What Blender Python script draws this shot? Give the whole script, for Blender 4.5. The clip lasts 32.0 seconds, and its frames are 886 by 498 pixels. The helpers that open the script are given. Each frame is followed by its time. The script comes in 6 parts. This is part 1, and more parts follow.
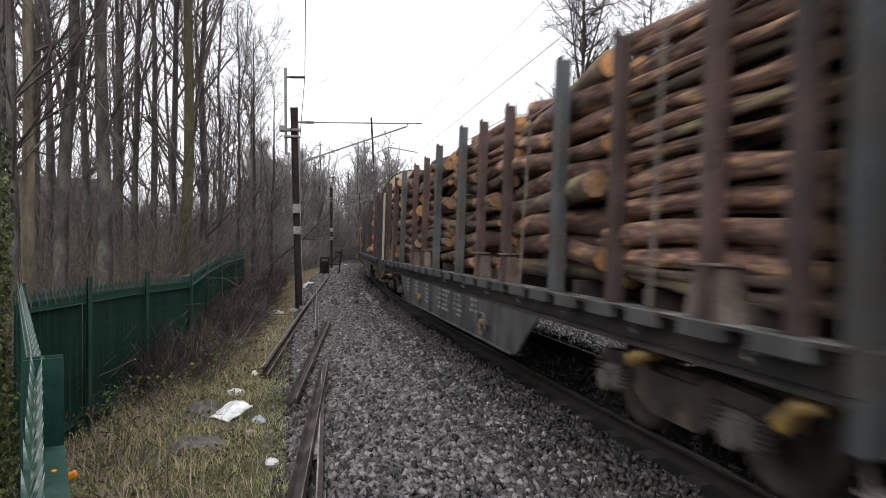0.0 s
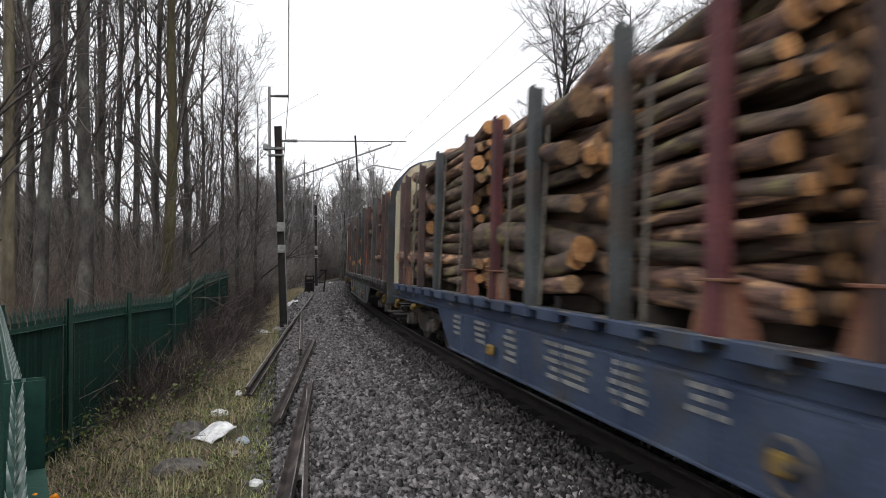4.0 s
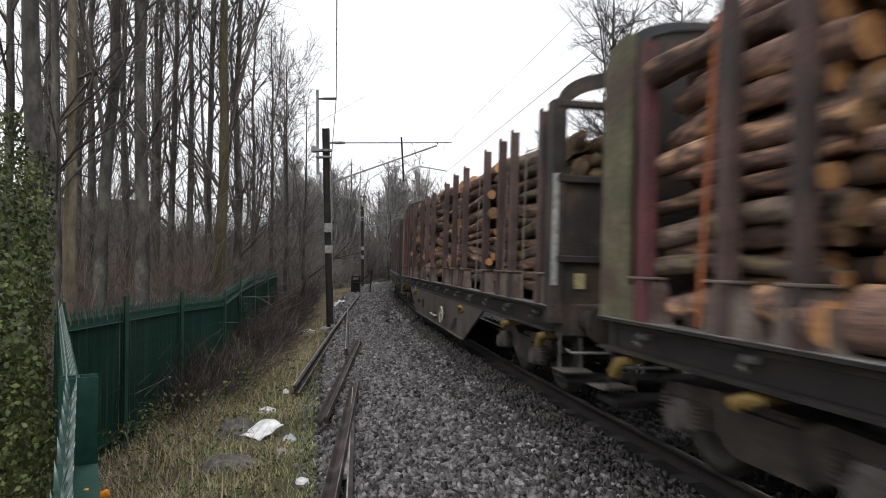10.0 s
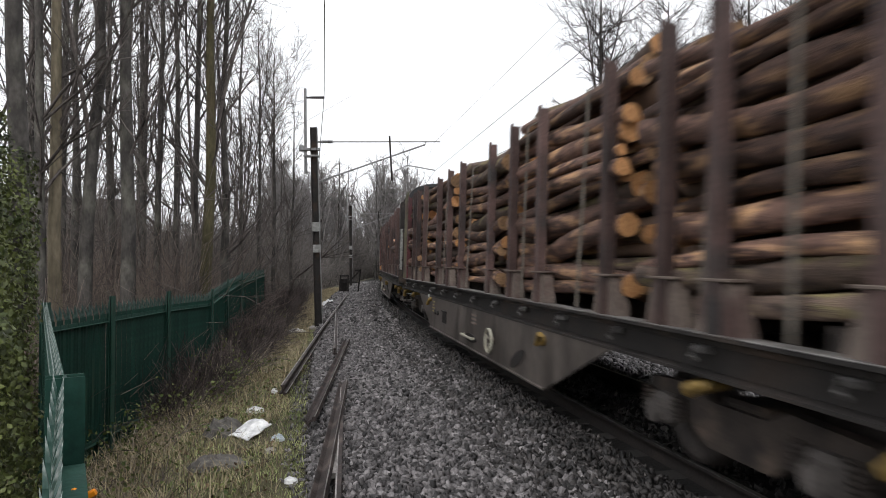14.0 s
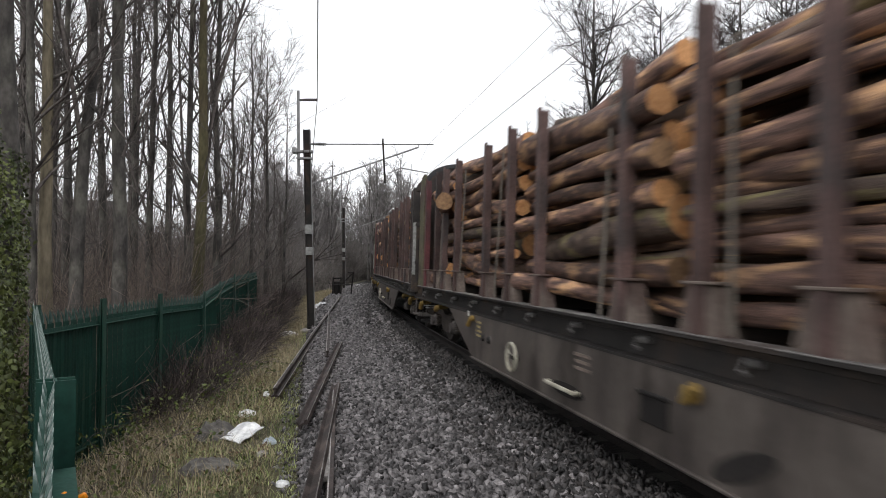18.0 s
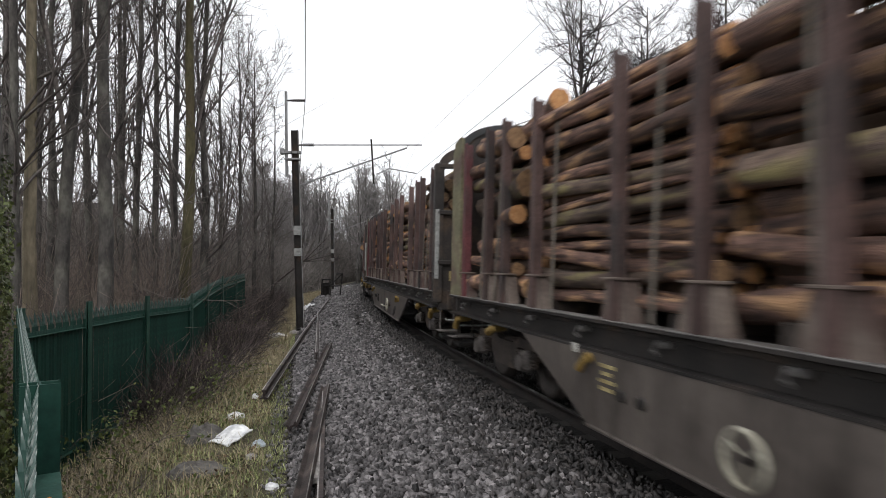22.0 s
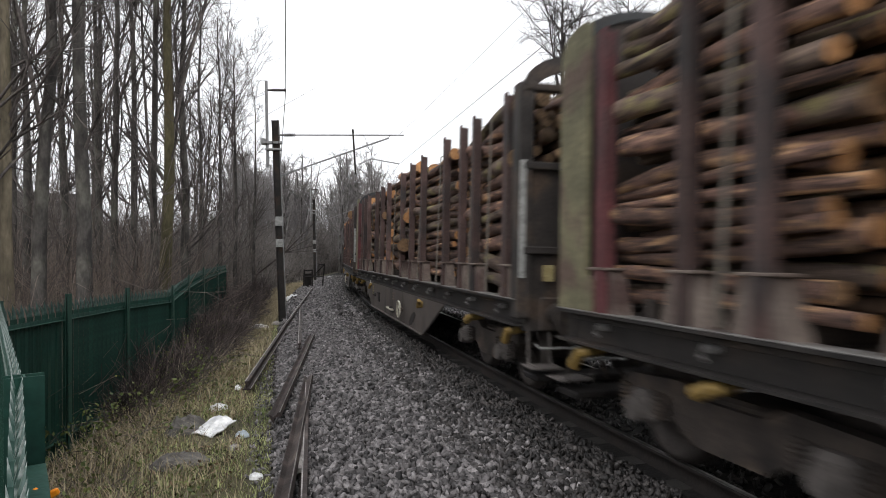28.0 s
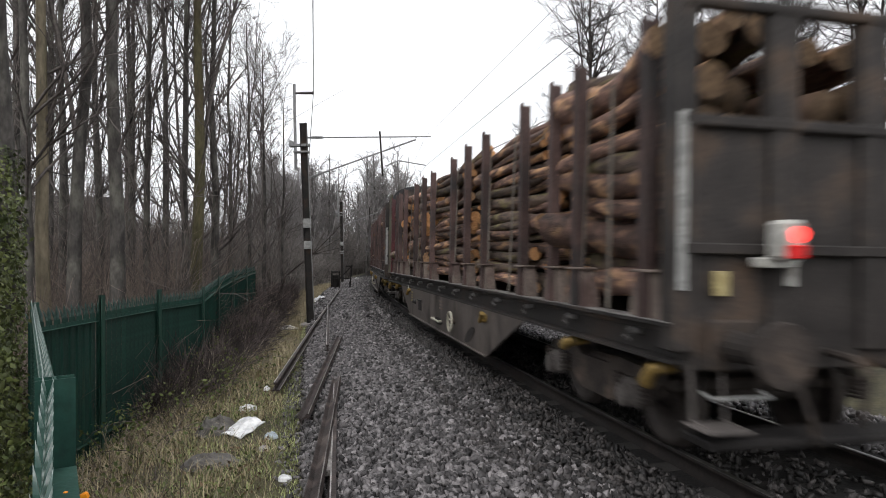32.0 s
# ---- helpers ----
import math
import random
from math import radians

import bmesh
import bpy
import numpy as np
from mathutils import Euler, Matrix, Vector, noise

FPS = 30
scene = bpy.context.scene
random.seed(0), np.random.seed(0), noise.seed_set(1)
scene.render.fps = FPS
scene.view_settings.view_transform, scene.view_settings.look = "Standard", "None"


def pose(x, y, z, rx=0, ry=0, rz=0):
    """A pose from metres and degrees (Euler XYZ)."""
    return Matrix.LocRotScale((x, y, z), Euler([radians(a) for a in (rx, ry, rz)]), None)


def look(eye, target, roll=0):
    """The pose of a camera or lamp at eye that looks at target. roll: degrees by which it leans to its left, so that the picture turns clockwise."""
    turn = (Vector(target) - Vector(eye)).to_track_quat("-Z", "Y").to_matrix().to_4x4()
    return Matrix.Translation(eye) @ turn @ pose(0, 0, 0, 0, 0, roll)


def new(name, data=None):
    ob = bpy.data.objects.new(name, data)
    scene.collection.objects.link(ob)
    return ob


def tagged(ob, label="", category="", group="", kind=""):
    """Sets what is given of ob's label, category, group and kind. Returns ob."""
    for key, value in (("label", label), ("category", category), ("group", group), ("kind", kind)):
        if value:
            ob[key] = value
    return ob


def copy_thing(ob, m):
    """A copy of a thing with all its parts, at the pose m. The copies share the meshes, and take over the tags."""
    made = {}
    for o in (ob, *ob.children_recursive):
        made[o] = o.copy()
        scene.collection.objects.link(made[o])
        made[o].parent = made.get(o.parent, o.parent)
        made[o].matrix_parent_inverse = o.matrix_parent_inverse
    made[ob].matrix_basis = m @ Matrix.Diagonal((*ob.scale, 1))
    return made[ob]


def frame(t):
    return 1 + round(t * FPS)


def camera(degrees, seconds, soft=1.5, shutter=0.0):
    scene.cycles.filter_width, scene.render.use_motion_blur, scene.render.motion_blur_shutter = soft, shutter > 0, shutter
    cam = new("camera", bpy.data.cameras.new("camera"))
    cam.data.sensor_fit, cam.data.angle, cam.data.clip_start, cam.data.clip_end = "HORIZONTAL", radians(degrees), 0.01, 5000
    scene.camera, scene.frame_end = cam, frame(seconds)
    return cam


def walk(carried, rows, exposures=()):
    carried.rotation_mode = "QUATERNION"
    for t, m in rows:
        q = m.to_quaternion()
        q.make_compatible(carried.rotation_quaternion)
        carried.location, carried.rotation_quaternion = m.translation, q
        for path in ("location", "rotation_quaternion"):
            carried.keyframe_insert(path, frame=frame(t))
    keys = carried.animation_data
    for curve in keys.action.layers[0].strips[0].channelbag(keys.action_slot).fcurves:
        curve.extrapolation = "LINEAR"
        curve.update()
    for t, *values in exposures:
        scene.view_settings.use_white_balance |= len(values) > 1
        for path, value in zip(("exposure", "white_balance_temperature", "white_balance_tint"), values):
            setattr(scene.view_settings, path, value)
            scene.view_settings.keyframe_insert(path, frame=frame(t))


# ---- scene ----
cam = camera(69.98, 32.0, soft=0.9, shutter=0.5)

# time, place, tilt, lean, turn of the hand-held camera
ROWS = [
    (0, -0.007, -0.013, 1.779, 89.585, -0.409, -2.011),
    (0.5, 0.001, -0.031, 1.783, 89.749, -0.115, -2.309),
    (1, 0.005, -0.040, 1.785, 89.973, -0.045, -2.546),
    (1.5, 0.006, -0.050, 1.784, 90.178, 0.043, -2.785),
    (2, 0.002, -0.051, 1.781, 90.344, 0.010, -2.862),
    (2.5, 0.010, -0.061, 1.785, 90.537, -0.060, -2.947),
    (3, 0.014, -0.065, 1.786, 90.767, 0.021, -3.084),
    (3.5, 0.005, -0.054, 1.784, 90.939, 0.099, -3.242),
    (5.5, 0.013, -0.068, 1.789, 91.448, 0.413, -3.621),
    (6, 0.010, -0.076, 1.784, 91.449, 0.657, -3.633),
    (6.5, 0.005, -0.054, 1.782, 91.002, 0.557, -2.002),
    (7, 0.007, -0.017, 1.784, 90.931, 0.055, 0.172),
    (7.5, 0.003, -0.009, 1.781, 90.981, 0.427, 0.901),
    (8, 0.005, -0.007, 1.782, 90.896, 0.299, 1.223),
    (8.5, 0.004, -0.005, 1.783, 90.936, 0.203, 1.363),
    (9, 0.000, 0.006, 1.780, 91.169, 0.107, 1.321),
    (9.5, -0.001, 0.009, 1.781, 91.250, -0.047, 1.124),
    (10, 0.003, -0.000, 1.784, 91.218, -0.190, 0.746),
    (10.5, 0.001, -0.006, 1.784, 91.251, -0.157, 0.422),
    (11, 0.001, -0.007, 1.780, 91.204, -0.041, 0.455),
    (11.5, -0.002, -0.003, 1.778, 90.906, -0.017, 0.406),
    (12, 0.003, -0.001, 1.781, 90.586, -0.028, 0.605),
    (12.5, -0.006, 0.012, 1.778, 90.740, -0.044, 0.413),
    (13, 0.000, -0.000, 1.780, 90.972, -0.000, 0.000),
    (13.5, -0.001, -0.003, 1.780, 91.088, -0.105, -0.267),
    (14, 0.005, -0.016, 1.782, 91.139, -0.066, -0.297),
    (14.5, 0.006, -0.012, 1.780, 91.190, -0.041, -0.294),
    (16.5, 0.005, -0.018, 1.784, 91.311, -0.234, -0.667),
    (17, 0.006, -0.021, 1.783, 91.305, -0.076, -0.759),
    (17.5, 0.006, -0.017, 1.783, 91.364, -0.090, -0.832),
    (18, 0.011, -0.029, 1.787, 91.365, -0.161, -0.918),
    (18.5, 0.008, -0.024, 1.783, 91.405, -0.247, -1.012),
    (19, -0.003, -0.008, 1.783, 91.445, -0.342, -1.133),
    (19.5, 0.010, -0.022, 1.783, 91.480, -0.157, -1.209),
    (20, 0.012, -0.029, 1.785, 91.500, 0.025, -1.316),
    (20.5, 0.010, -0.025, 1.786, 91.486, 0.049, -1.424),
    (21, 0.012, -0.033, 1.785, 91.457, 0.184, -1.557),
    (21.5, 0.007, -0.021, 1.785, 91.429, 0.132, -1.682),
    (22, 0.010, -0.018, 1.783, 91.425, 0.164, -1.893),
    (22.5, 0.010, -0.018, 1.789, 91.370, 0.216, -2.118),
    (23, 0.004, -0.012, 1.784, 91.300, 0.401, -2.436),
    (23.5, 0.013, -0.020, 1.785, 91.250, 0.434, -2.697),
    (24, 0.012, -0.029, 1.786, 91.153, 0.585, -3.000),
    (24.5, 0.010, -0.041, 1.786, 91.058, 0.560, -3.240),
    (25, 0.013, -0.052, 1.786, 90.952, 0.533, -3.342),
    (25.5, 0.016, -0.058, 1.788, 90.880, 0.469, -3.406),
    (27.5, 0.010, -0.050, 1.785, 90.652, 0.504, -3.557),
    (28, 0.012, -0.064, 1.787, 90.517, 0.435, -3.469),
    (28.5, 0.015, -0.077, 1.789, 90.389, 0.347, -3.208),
    (29, 0.017, -0.075, 1.788, 90.400, 0.303, -2.925),
    (29.5, 0.015, -0.066, 1.787, 90.411, 0.280, -2.631),
    (30, 0.014, -0.060, 1.788, 90.409, 0.392, -2.310),
    (30.5, 0.014, -0.051, 1.787, 90.477, 0.433, -2.011),
    (31, 0.012, -0.042, 1.787, 90.488, 0.410, -1.716),
    (31.5, 0.014, -0.036, 1.787, 90.539, 0.505, -1.410),
    (32, -0.005, 0.003, 1.786, 90.681, 0.516, -1.078),
]
walk(cam, [(r[0], pose(*r[1:])) for r in ROWS],
     [(0, 0.36), (1, 0.36), (2, 0.3), (3.5, 0.18), (6, 0.14), (7, 0.2), (9, 0.2), (13, 0.25), (18, 0.22), (22, 0.23), (25, 0.24), (29, 0.3), (32, 0.26)])

# ---- world and light: a bright overcast winter day ----
world = bpy.data.worlds.new("overcast_sky")
scene.world = world
world.use_nodes = True
wn, wl = world.node_tree.nodes, world.node_tree.links
sky = wn.new("ShaderNodeTexSky")
sky.sky_type, sky.sun_disc = "NISHITA", False
sky.sun_elevation, sky.sun_rotation = radians(38), radians(200)
sky.air_density, sky.dust_density = 1.0, 4.0
grey = wn.new("ShaderNodeHueSaturation")
grey.inputs["Saturation"].default_value = 0.12
veil = wn.new("ShaderNodeMix")
veil.data_type = "RGBA"
veil.inputs["Factor"].default_value = 0.75
veil.inputs["B"].default_value = (12.2, 12.4, 12.9, 1)
wl.new(sky.outputs["Color"], grey.inputs["Color"])
wl.new(grey.outputs["Color"], veil.inputs["A"])
wl.new(veil.outputs["Result"], wn["Background"].inputs["Color"])
wn["Background"].inputs["Strength"].default_value = 0.1
sun_data = bpy.data.lights.new("sun", "SUN")
sun_data.energy, sun_data.angle, sun_data.color = 0.6, radians(25), (1.0, 0.97, 0.92)
sun = new("sun", sun_data)
sun.matrix_world = look((0, -20, 40), (4, 10, 0))


# ---- materials ----
def surface(name, dark, light, scale=6.0, rough=0.85, metal=0.0, bump=0.3, fine=40.0, stain=None, spot=2.0, vary=0.0, stretch=(1, 1, 1), island=False, spec=0.3, gloss=0.0):
    """A worn surface: two colours by broad noise, a fine grain, stains of a third colour, a bump and a random shade per object or island."""
    m = bpy.data.materials.new(name)
    m.use_nodes = True
    n, l = m.node_tree.nodes, m.node_tree.links
    b = n["Principled BSDF"]
    tc = n.new("ShaderNodeTexCoord")
    mp = n.new("ShaderNodeMapping")
    mp.inputs["Scale"].default_value = stretch
    l.new(tc.outputs["Object"], mp.inputs["Vector"])

    def noise_at(sc, detail):
        t = n.new("ShaderNodeTexNoise")
        t.inputs["Scale"].default_value, t.inputs["Detail"].default_value = sc, detail
        l.new(mp.outputs["Vector"], t.inputs["Vector"])
        return t

    def mix(kind, fac, a, c):
        x = n.new("ShaderNodeMix")
        x.data_type, x.blend_type = "RGBA", kind
        for key, v in (("Factor", fac), ("A", a), ("B", c)):
            if isinstance(v, (int, float)):
                x.inputs[key].default_value = v
            elif isinstance(v, tuple):
                x.inputs[key].default_value = (*v, 1)
            else:
                l.new(v, x.inputs[key])
        return x.outputs["Result"]

    def ramp(src, lo, hi):
        r = n.new("ShaderNodeMapRange")
        r.inputs["From Min"].default_value, r.inputs["From Max"].default_value = lo, hi
        l.new(src, r.inputs["Value"])
        return r.outputs["Result"]

    broad, grain = noise_at(scale, 4), noise_at(fine, 3)
    col = mix("MIX", ramp(broad.outputs["Fac"], 0.3, 0.7), dark, light)
    if stain:
        s = noise_at(spot, 5)
        col = mix("MIX", ramp(s.outputs["Fac"], 0.52, 0.68), col, stain)
    g = n.new("ShaderNodeMapRange")
    g.inputs["From Min"].default_value, g.inputs["From Max"].default_value = 0.25, 0.75
    g.inputs["To Min"].default_value, g.inputs["To Max"].default_value = 0.72, 1.25
    l.new(grain.outputs["Fac"], g.inputs["Value"])
    val = g.outputs["Result"]
    if vary:
        if island:
            info = n.new("ShaderNodeNewGeometry").outputs["Random Per Island"]
        else:
            info = n.new("ShaderNodeObjectInfo").outputs["Random"]
        v = n.new("ShaderNodeMapRange")
        v.inputs["To Min"].default_value, v.inputs["To Max"].default_value = 1 - vary, 1 + vary
        l.new(info, v.inputs["Value"])
        mul = n.new("ShaderNodeMath")
        mul.operation = "MULTIPLY"
        l.new(val, mul.inputs[0])
        l.new(v.outputs["Result"], mul.inputs[1])
        val = mul.outputs[0]
    hs = n.new("ShaderNodeHueSaturation")
    l.new(col, hs.inputs["Color"])
    l.new(val, hs.inputs["Value"])
    l.new(hs.outputs["Color"], b.inputs["Base Color"])
    rr = n.new("ShaderNodeMapRange")
    rr.inputs["To Min"].default_value, rr.inputs["To Max"].default_value = max(0.05, rough - 0.15 - gloss), min(1, rough + 0.1)
    l.new(broad.outputs["Fac"], rr.inputs["Value"])
    l.new(rr.outputs["Result"], b.inputs["Roughness"])
    b.inputs["Metallic"].default_value = metal
    b.inputs["Specular IOR Level"].default_value = spec
    if bump:
        bp = n.new("ShaderNodeBump")
        bp.inputs["Strength"].default_value, bp.inputs["Distance"].default_value = bump, 0.02
        l.new(grain.outputs["Fac"], bp.inputs["Height"])
        l.new(bp.outputs["Normal"], b.inputs["Normal"])
    return m


def glow(name, colour, strength):
    m = bpy.data.materials.new(name)
    m.use_nodes = True
    b = m.node_tree.nodes["Principled BSDF"]
    b.inputs["Base Color"].default_value = (*colour, 1)
    b.inputs["Emission Color"].default_value = (*colour, 1)
    b.inputs["Emission Strength"].default_value = strength
    return m


STONE = surface("ballast_stone", (0.03, 0.027, 0.028), (0.212, 0.198, 0.199), 9, 0.65, bump=0.3, fine=60, vary=0.88, island=True, spec=0.4)
# stones by the rails: oil and the train's shade both put into the colour
STONE_OIL_SHADE = surface("oily_shaded_stone", (0.012, 0.011, 0.011), (0.065, 0.058, 0.056), 5, 0.6, bump=0.4, fine=60, vary=0.8, island=True, spec=0.4)
# near-black colour paints the shade in the gaps between stones and under the train
SHADED_BED = surface("ballast_bed", (0.006, 0.0055, 0.0055), (0.018, 0.0165, 0.016), 14, 0.95, bump=1.0, fine=26, stain=(0.03, 0.027, 0.025), spot=0.5)
SOIL = surface("grassy_soil", (0.035, 0.032, 0.02), (0.1, 0.09, 0.048), 1.2, 0.95, bump=0.8, fine=14, stain=(0.075, 0.06, 0.045), spot=0.35)
GRASS = surface("winter_grass", (0.11, 0.15, 0.05), (0.42, 0.44, 0.21), 1.5, 0.8, bump=0, fine=9, vary=0.6, island=True)
STRAW = surface("dead_grass", (0.22, 0.18, 0.11), (0.42, 0.355, 0.23), 2, 0.8, bump=0, fine=9, vary=0.35, island=True)
BRAMBLE = surface("bramble_stem", (0.05, 0.04, 0.038), (0.19, 0.155, 0.145), 2, 0.85, bump=0, fine=12, vary=0.5, island=True)
TWIG = surface("bramble_twig", (0.06, 0.051, 0.047), (0.17, 0.145, 0.13), 2, 0.9, bump=0, fine=12, vary=0.45, island=True)
# far twigs: haze put into the colour by lightening it
HAZE_TWIG = surface("hazed_twig", (0.1, 0.09, 0.085), (0.25, 0.225, 0.21), 2, 0.9, bump=0, fine=12, vary=0.4, island=True)
BRAMBLE_DARK = surface("old_bramble_stem", (0.025, 0.02, 0.02), (0.12, 0.095, 0.09), 2, 0.85, bump=0, fine=12, vary=0.6, island=True)
DARKBRANCH = surface("dark_branch", (0.03, 0.026, 0.026), (0.085, 0.072, 0.068), 1.5, 0.9, bump=0, fine=12, vary=0.3, island=True)
REDTWIG = surface("scrub_twig", (0.075, 0.059, 0.051), (0.262, 0.208, 0.18), 1, 0.9, bump=0, fine=12, vary=0.45, island=True)
BRANCH = surface("bare_branch", (0.06, 0.052, 0.05), (0.15, 0.13, 0.12), 1.5, 0.9, bump=0, fine=12, vary=0.3, island=True)
TRUNK = surface("tree_bark", (0.03, 0.027, 0.026), (0.105, 0.096, 0.088), 5, 0.95, bump=1.0, fine=22, stain=(0.16, 0.155, 0.13), spot=1.8, stretch=(1, 1, 0.5))
TRUNK_PALE = surface("pale_tree_bark", (0.1, 0.085, 0.06), (0.28, 0.235, 0.165), 4, 0.95, bump=0.6, fine=18, stain=(0.11, 0.10, 0.06), spot=1.2, stretch=(1, 1, 0.3))
TRUNK_MOSS = surface("mossy_tree_bark", (0.05, 0.045, 0.025), (0.125, 0.11, 0.06), 2.5, 0.95, bump=0.8, fine=18, stain=(0.10, 0.075, 0.05), spot=1.0, stretch=(1, 1, 0.35))
IVY = surface("ivy_leaf", (0.022, 0.036, 0.01), (0.135, 0.155, 0.045), 3, 0.55, bump=0, fine=20, vary=0.5, island=True, spec=0.4)
LEAF = surface("bramble_leaf", (0.05, 0.08, 0.02), (0.16, 0.17, 0.06), 3, 0.6, bump=0, fine=20, vary=0.4, island=True)
FENCE = surface("green_paint", (0.005, 0.03, 0.022), (0.011, 0.056, 0.041), 1.5, 0.5, bump=0.12, fine=30, stain=(0.02, 0.05, 0.035), spot=1.5, vary=0.15, spec=0.4)
FARTIP = surface("rubbed_fence_tip", (0.009, 0.045, 0.034), (0.085, 0.125, 0.115), 18, 0.5, bump=0.1, fine=40)
# green lightened to paint the highlight on upper rails and brighten the posts
RAILGREEN = surface("highlit_green_rail", (0.009, 0.045, 0.033), (0.04, 0.095, 0.075), 3, 0.5, bump=0.1, fine=40, stain=(0.03, 0.06, 0.045), spot=3)
# white patches: chipped galvanised steel together with painted-in sky glints
TIP = surface("worn_glinting_tip", (0.012, 0.06, 0.045), (0.16, 0.22, 0.2), 14, 0.35, bump=0.1, fine=60, stain=(0.6, 0.63, 0.62), spot=14, spec=0.5)
MAST = surface("dark_mast_steel", (0.012, 0.011, 0.011), (0.034, 0.029, 0.027), 3, 0.7, bump=0.2, fine=40, stain=(0.07, 0.04, 0.025), spot=1.5)
BAND = surface("white_band", (0.2, 0.2, 0.195), (0.36, 0.36, 0.345), 10, 0.7, bump=0.1, fine=40)
INSUL = surface("insulator", (0.05, 0.04, 0.04), (0.10, 0.09, 0.09), 10, 0.4, bump=0, fine=40)
WIRE = surface("wire_metal", (0.1, 0.1, 0.1), (0.18, 0.18, 0.18), 3, 0.6, metal=0.4, bump=0)
GALVPOLE = surface("grey_pole", (0.2, 0.2, 0.2), (0.35, 0.35, 0.35), 5, 0.6, metal=0.2, bump=0.1)
RAIL = surface("rusty_rail", (0.022, 0.017, 0.016), (0.065, 0.05, 0.046), 4, 0.7, metal=0.2, bump=0.3, fine=30, stain=(0.12, 0.095, 0.085), spot=2)
RUNRAIL = surface("running_rail_steel", (0.01, 0.008, 0.0075), (0.022, 0.017, 0.015), 4, 0.8, bump=0.3, fine=30, stain=(0.03, 0.022, 0.019), spot=2)
RAILTOP = surface("rail_head_shine", (0.14, 0.135, 0.13), (0.22, 0.21, 0.2), 3, 0.45, metal=0.9, bump=0.05)
RAILEDGE = surface("lit_rail_edge", (0.12, 0.11, 0.105), (0.42, 0.39, 0.37), 5, 0.5, metal=0.3, bump=0.2, fine=40)
SLEEPER = surface("sleeper_concrete", (0.025, 0.023, 0.022), (0.06, 0.055, 0.052), 3, 0.9, bump=0.3)
CONC = surface("pale_concrete", (0.22, 0.2, 0.19), (0.4, 0.38, 0.36), 6, 0.9, bump=0.4, fine=50)
LITTER = surface("white_plastic", (0.55, 0.56, 0.58), (0.8, 0.8, 0.8), 6, 0.5, bump=0.3, fine=12)
LITTER_BLUE = surface("pale_blue_plastic", (0.3, 0.36, 0.42), (0.5, 0.56, 0.62), 9, 0.4, bump=0.2, fine=20)
SACK = surface("grey_sack", (0.07, 0.065, 0.06), (0.16, 0.15, 0.14), 6, 0.9, bump=0.6, fine=16)
ORANGE = surface("orange_plastic", (0.75, 0.22, 0.01), (0.85, 0.33, 0.02), 8, 0.4, bump=0.05)
BARK = surface("log_bark", (0.04, 0.026, 0.023), (0.225, 0.131, 0.102), 1.8, 0.75, bump=0.8, fine=11, stain=(0.47, 0.28, 0.155), spot=1.0, vary=0.55, stretch=(1.0, 7.0, 1.0))
BARK_OLD = surface("log_bark_grey", (0.045, 0.033, 0.03), (0.19, 0.135, 0.105), 1.5, 0.9, bump=0.7, fine=9, stain=(0.22, 0.185, 0.09), spot=0.9, vary=0.45, stretch=(1.0, 7.0, 1.0))
CUT_DULL = surface("greyed_log_end", (0.16, 0.095, 0.055), (0.36, 0.22, 0.12), 3, 0.9, bump=0.2, fine=30, vary=0.4)
CUT = surface("cut_log_end", (0.34, 0.155, 0.06), (0.58, 0.315, 0.145), 3, 0.85, bump=0.2, fine=30, vary=0.3)
CUT_OLD = surface("weathered_log_end", (0.09, 0.06, 0.04), (0.26, 0.17, 0.1), 2.5, 0.9, bump=0.2, fine=30, vary=0.6, island=True)
PLATE = surface("dull_label_plate", (0.3, 0.24, 0.1), (0.45, 0.38, 0.2), 12, 0.7, bump=0.05, stain=(0.2, 0.15, 0.08), spot=9)
DEADSTEM = surface("dead_stem", (0.16, 0.13, 0.1), (0.36, 0.31, 0.25), 2, 0.9, bump=0, fine=12, vary=0.4, island=True)
DEADLEAF = surface("dead_leaf", (0.07, 0.047, 0.032), (0.22, 0.15, 0.095), 3, 0.85, bump=0, fine=20, vary=0.5, island=True)
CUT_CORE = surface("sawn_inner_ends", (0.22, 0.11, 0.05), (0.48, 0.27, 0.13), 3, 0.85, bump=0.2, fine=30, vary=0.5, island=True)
# inner logs get a darker bark colour for the shade between the outer ones
CORE = surface("shaded_inner_logs", (0.05, 0.034, 0.027), (0.19, 0.12, 0.085), 2, 0.95, bump=0.3, fine=14, vary=0.4, island=True)
BROWN = surface("brown_wagon_paint", (0.055, 0.046, 0.042), (0.125, 0.106, 0.094), 2.2, 0.6, bump=0.1, fine=30, stain=(0.04, 0.033, 0.029), spot=1.8, gloss=0.1, stretch=(1, 1, 0.35))
DARKBROWN = surface("dirty_frame_paint", (0.022, 0.019, 0.018), (0.055, 0.047, 0.043), 2, 0.65, bump=0.15, fine=30, stain=(0.08, 0.055, 0.04), spot=2)
GREY = surface("grey_wagon_paint", (0.045, 0.044, 0.045), (0.092, 0.092, 0.092), 2.2, 0.6, bump=0.1, fine=30, stain=(0.038, 0.034, 0.033), spot=1.8, stretch=(1, 1, 0.35))
GREYDARK = surface("dark_grey_end_paint", (0.03, 0.032, 0.034), (0.07, 0.072, 0.075), 1.5, 0.65, bump=0.1, fine=30, stain=(0.05, 0.045, 0.04), spot=1.6)
BLUE = surface("blue_wagon_paint", (0.03, 0.042, 0.08), (0.065, 0.088, 0.14), 1.6, 0.6, bump=0.1, fine=30, stain=(0.06, 0.062, 0.066), spot=1.8)
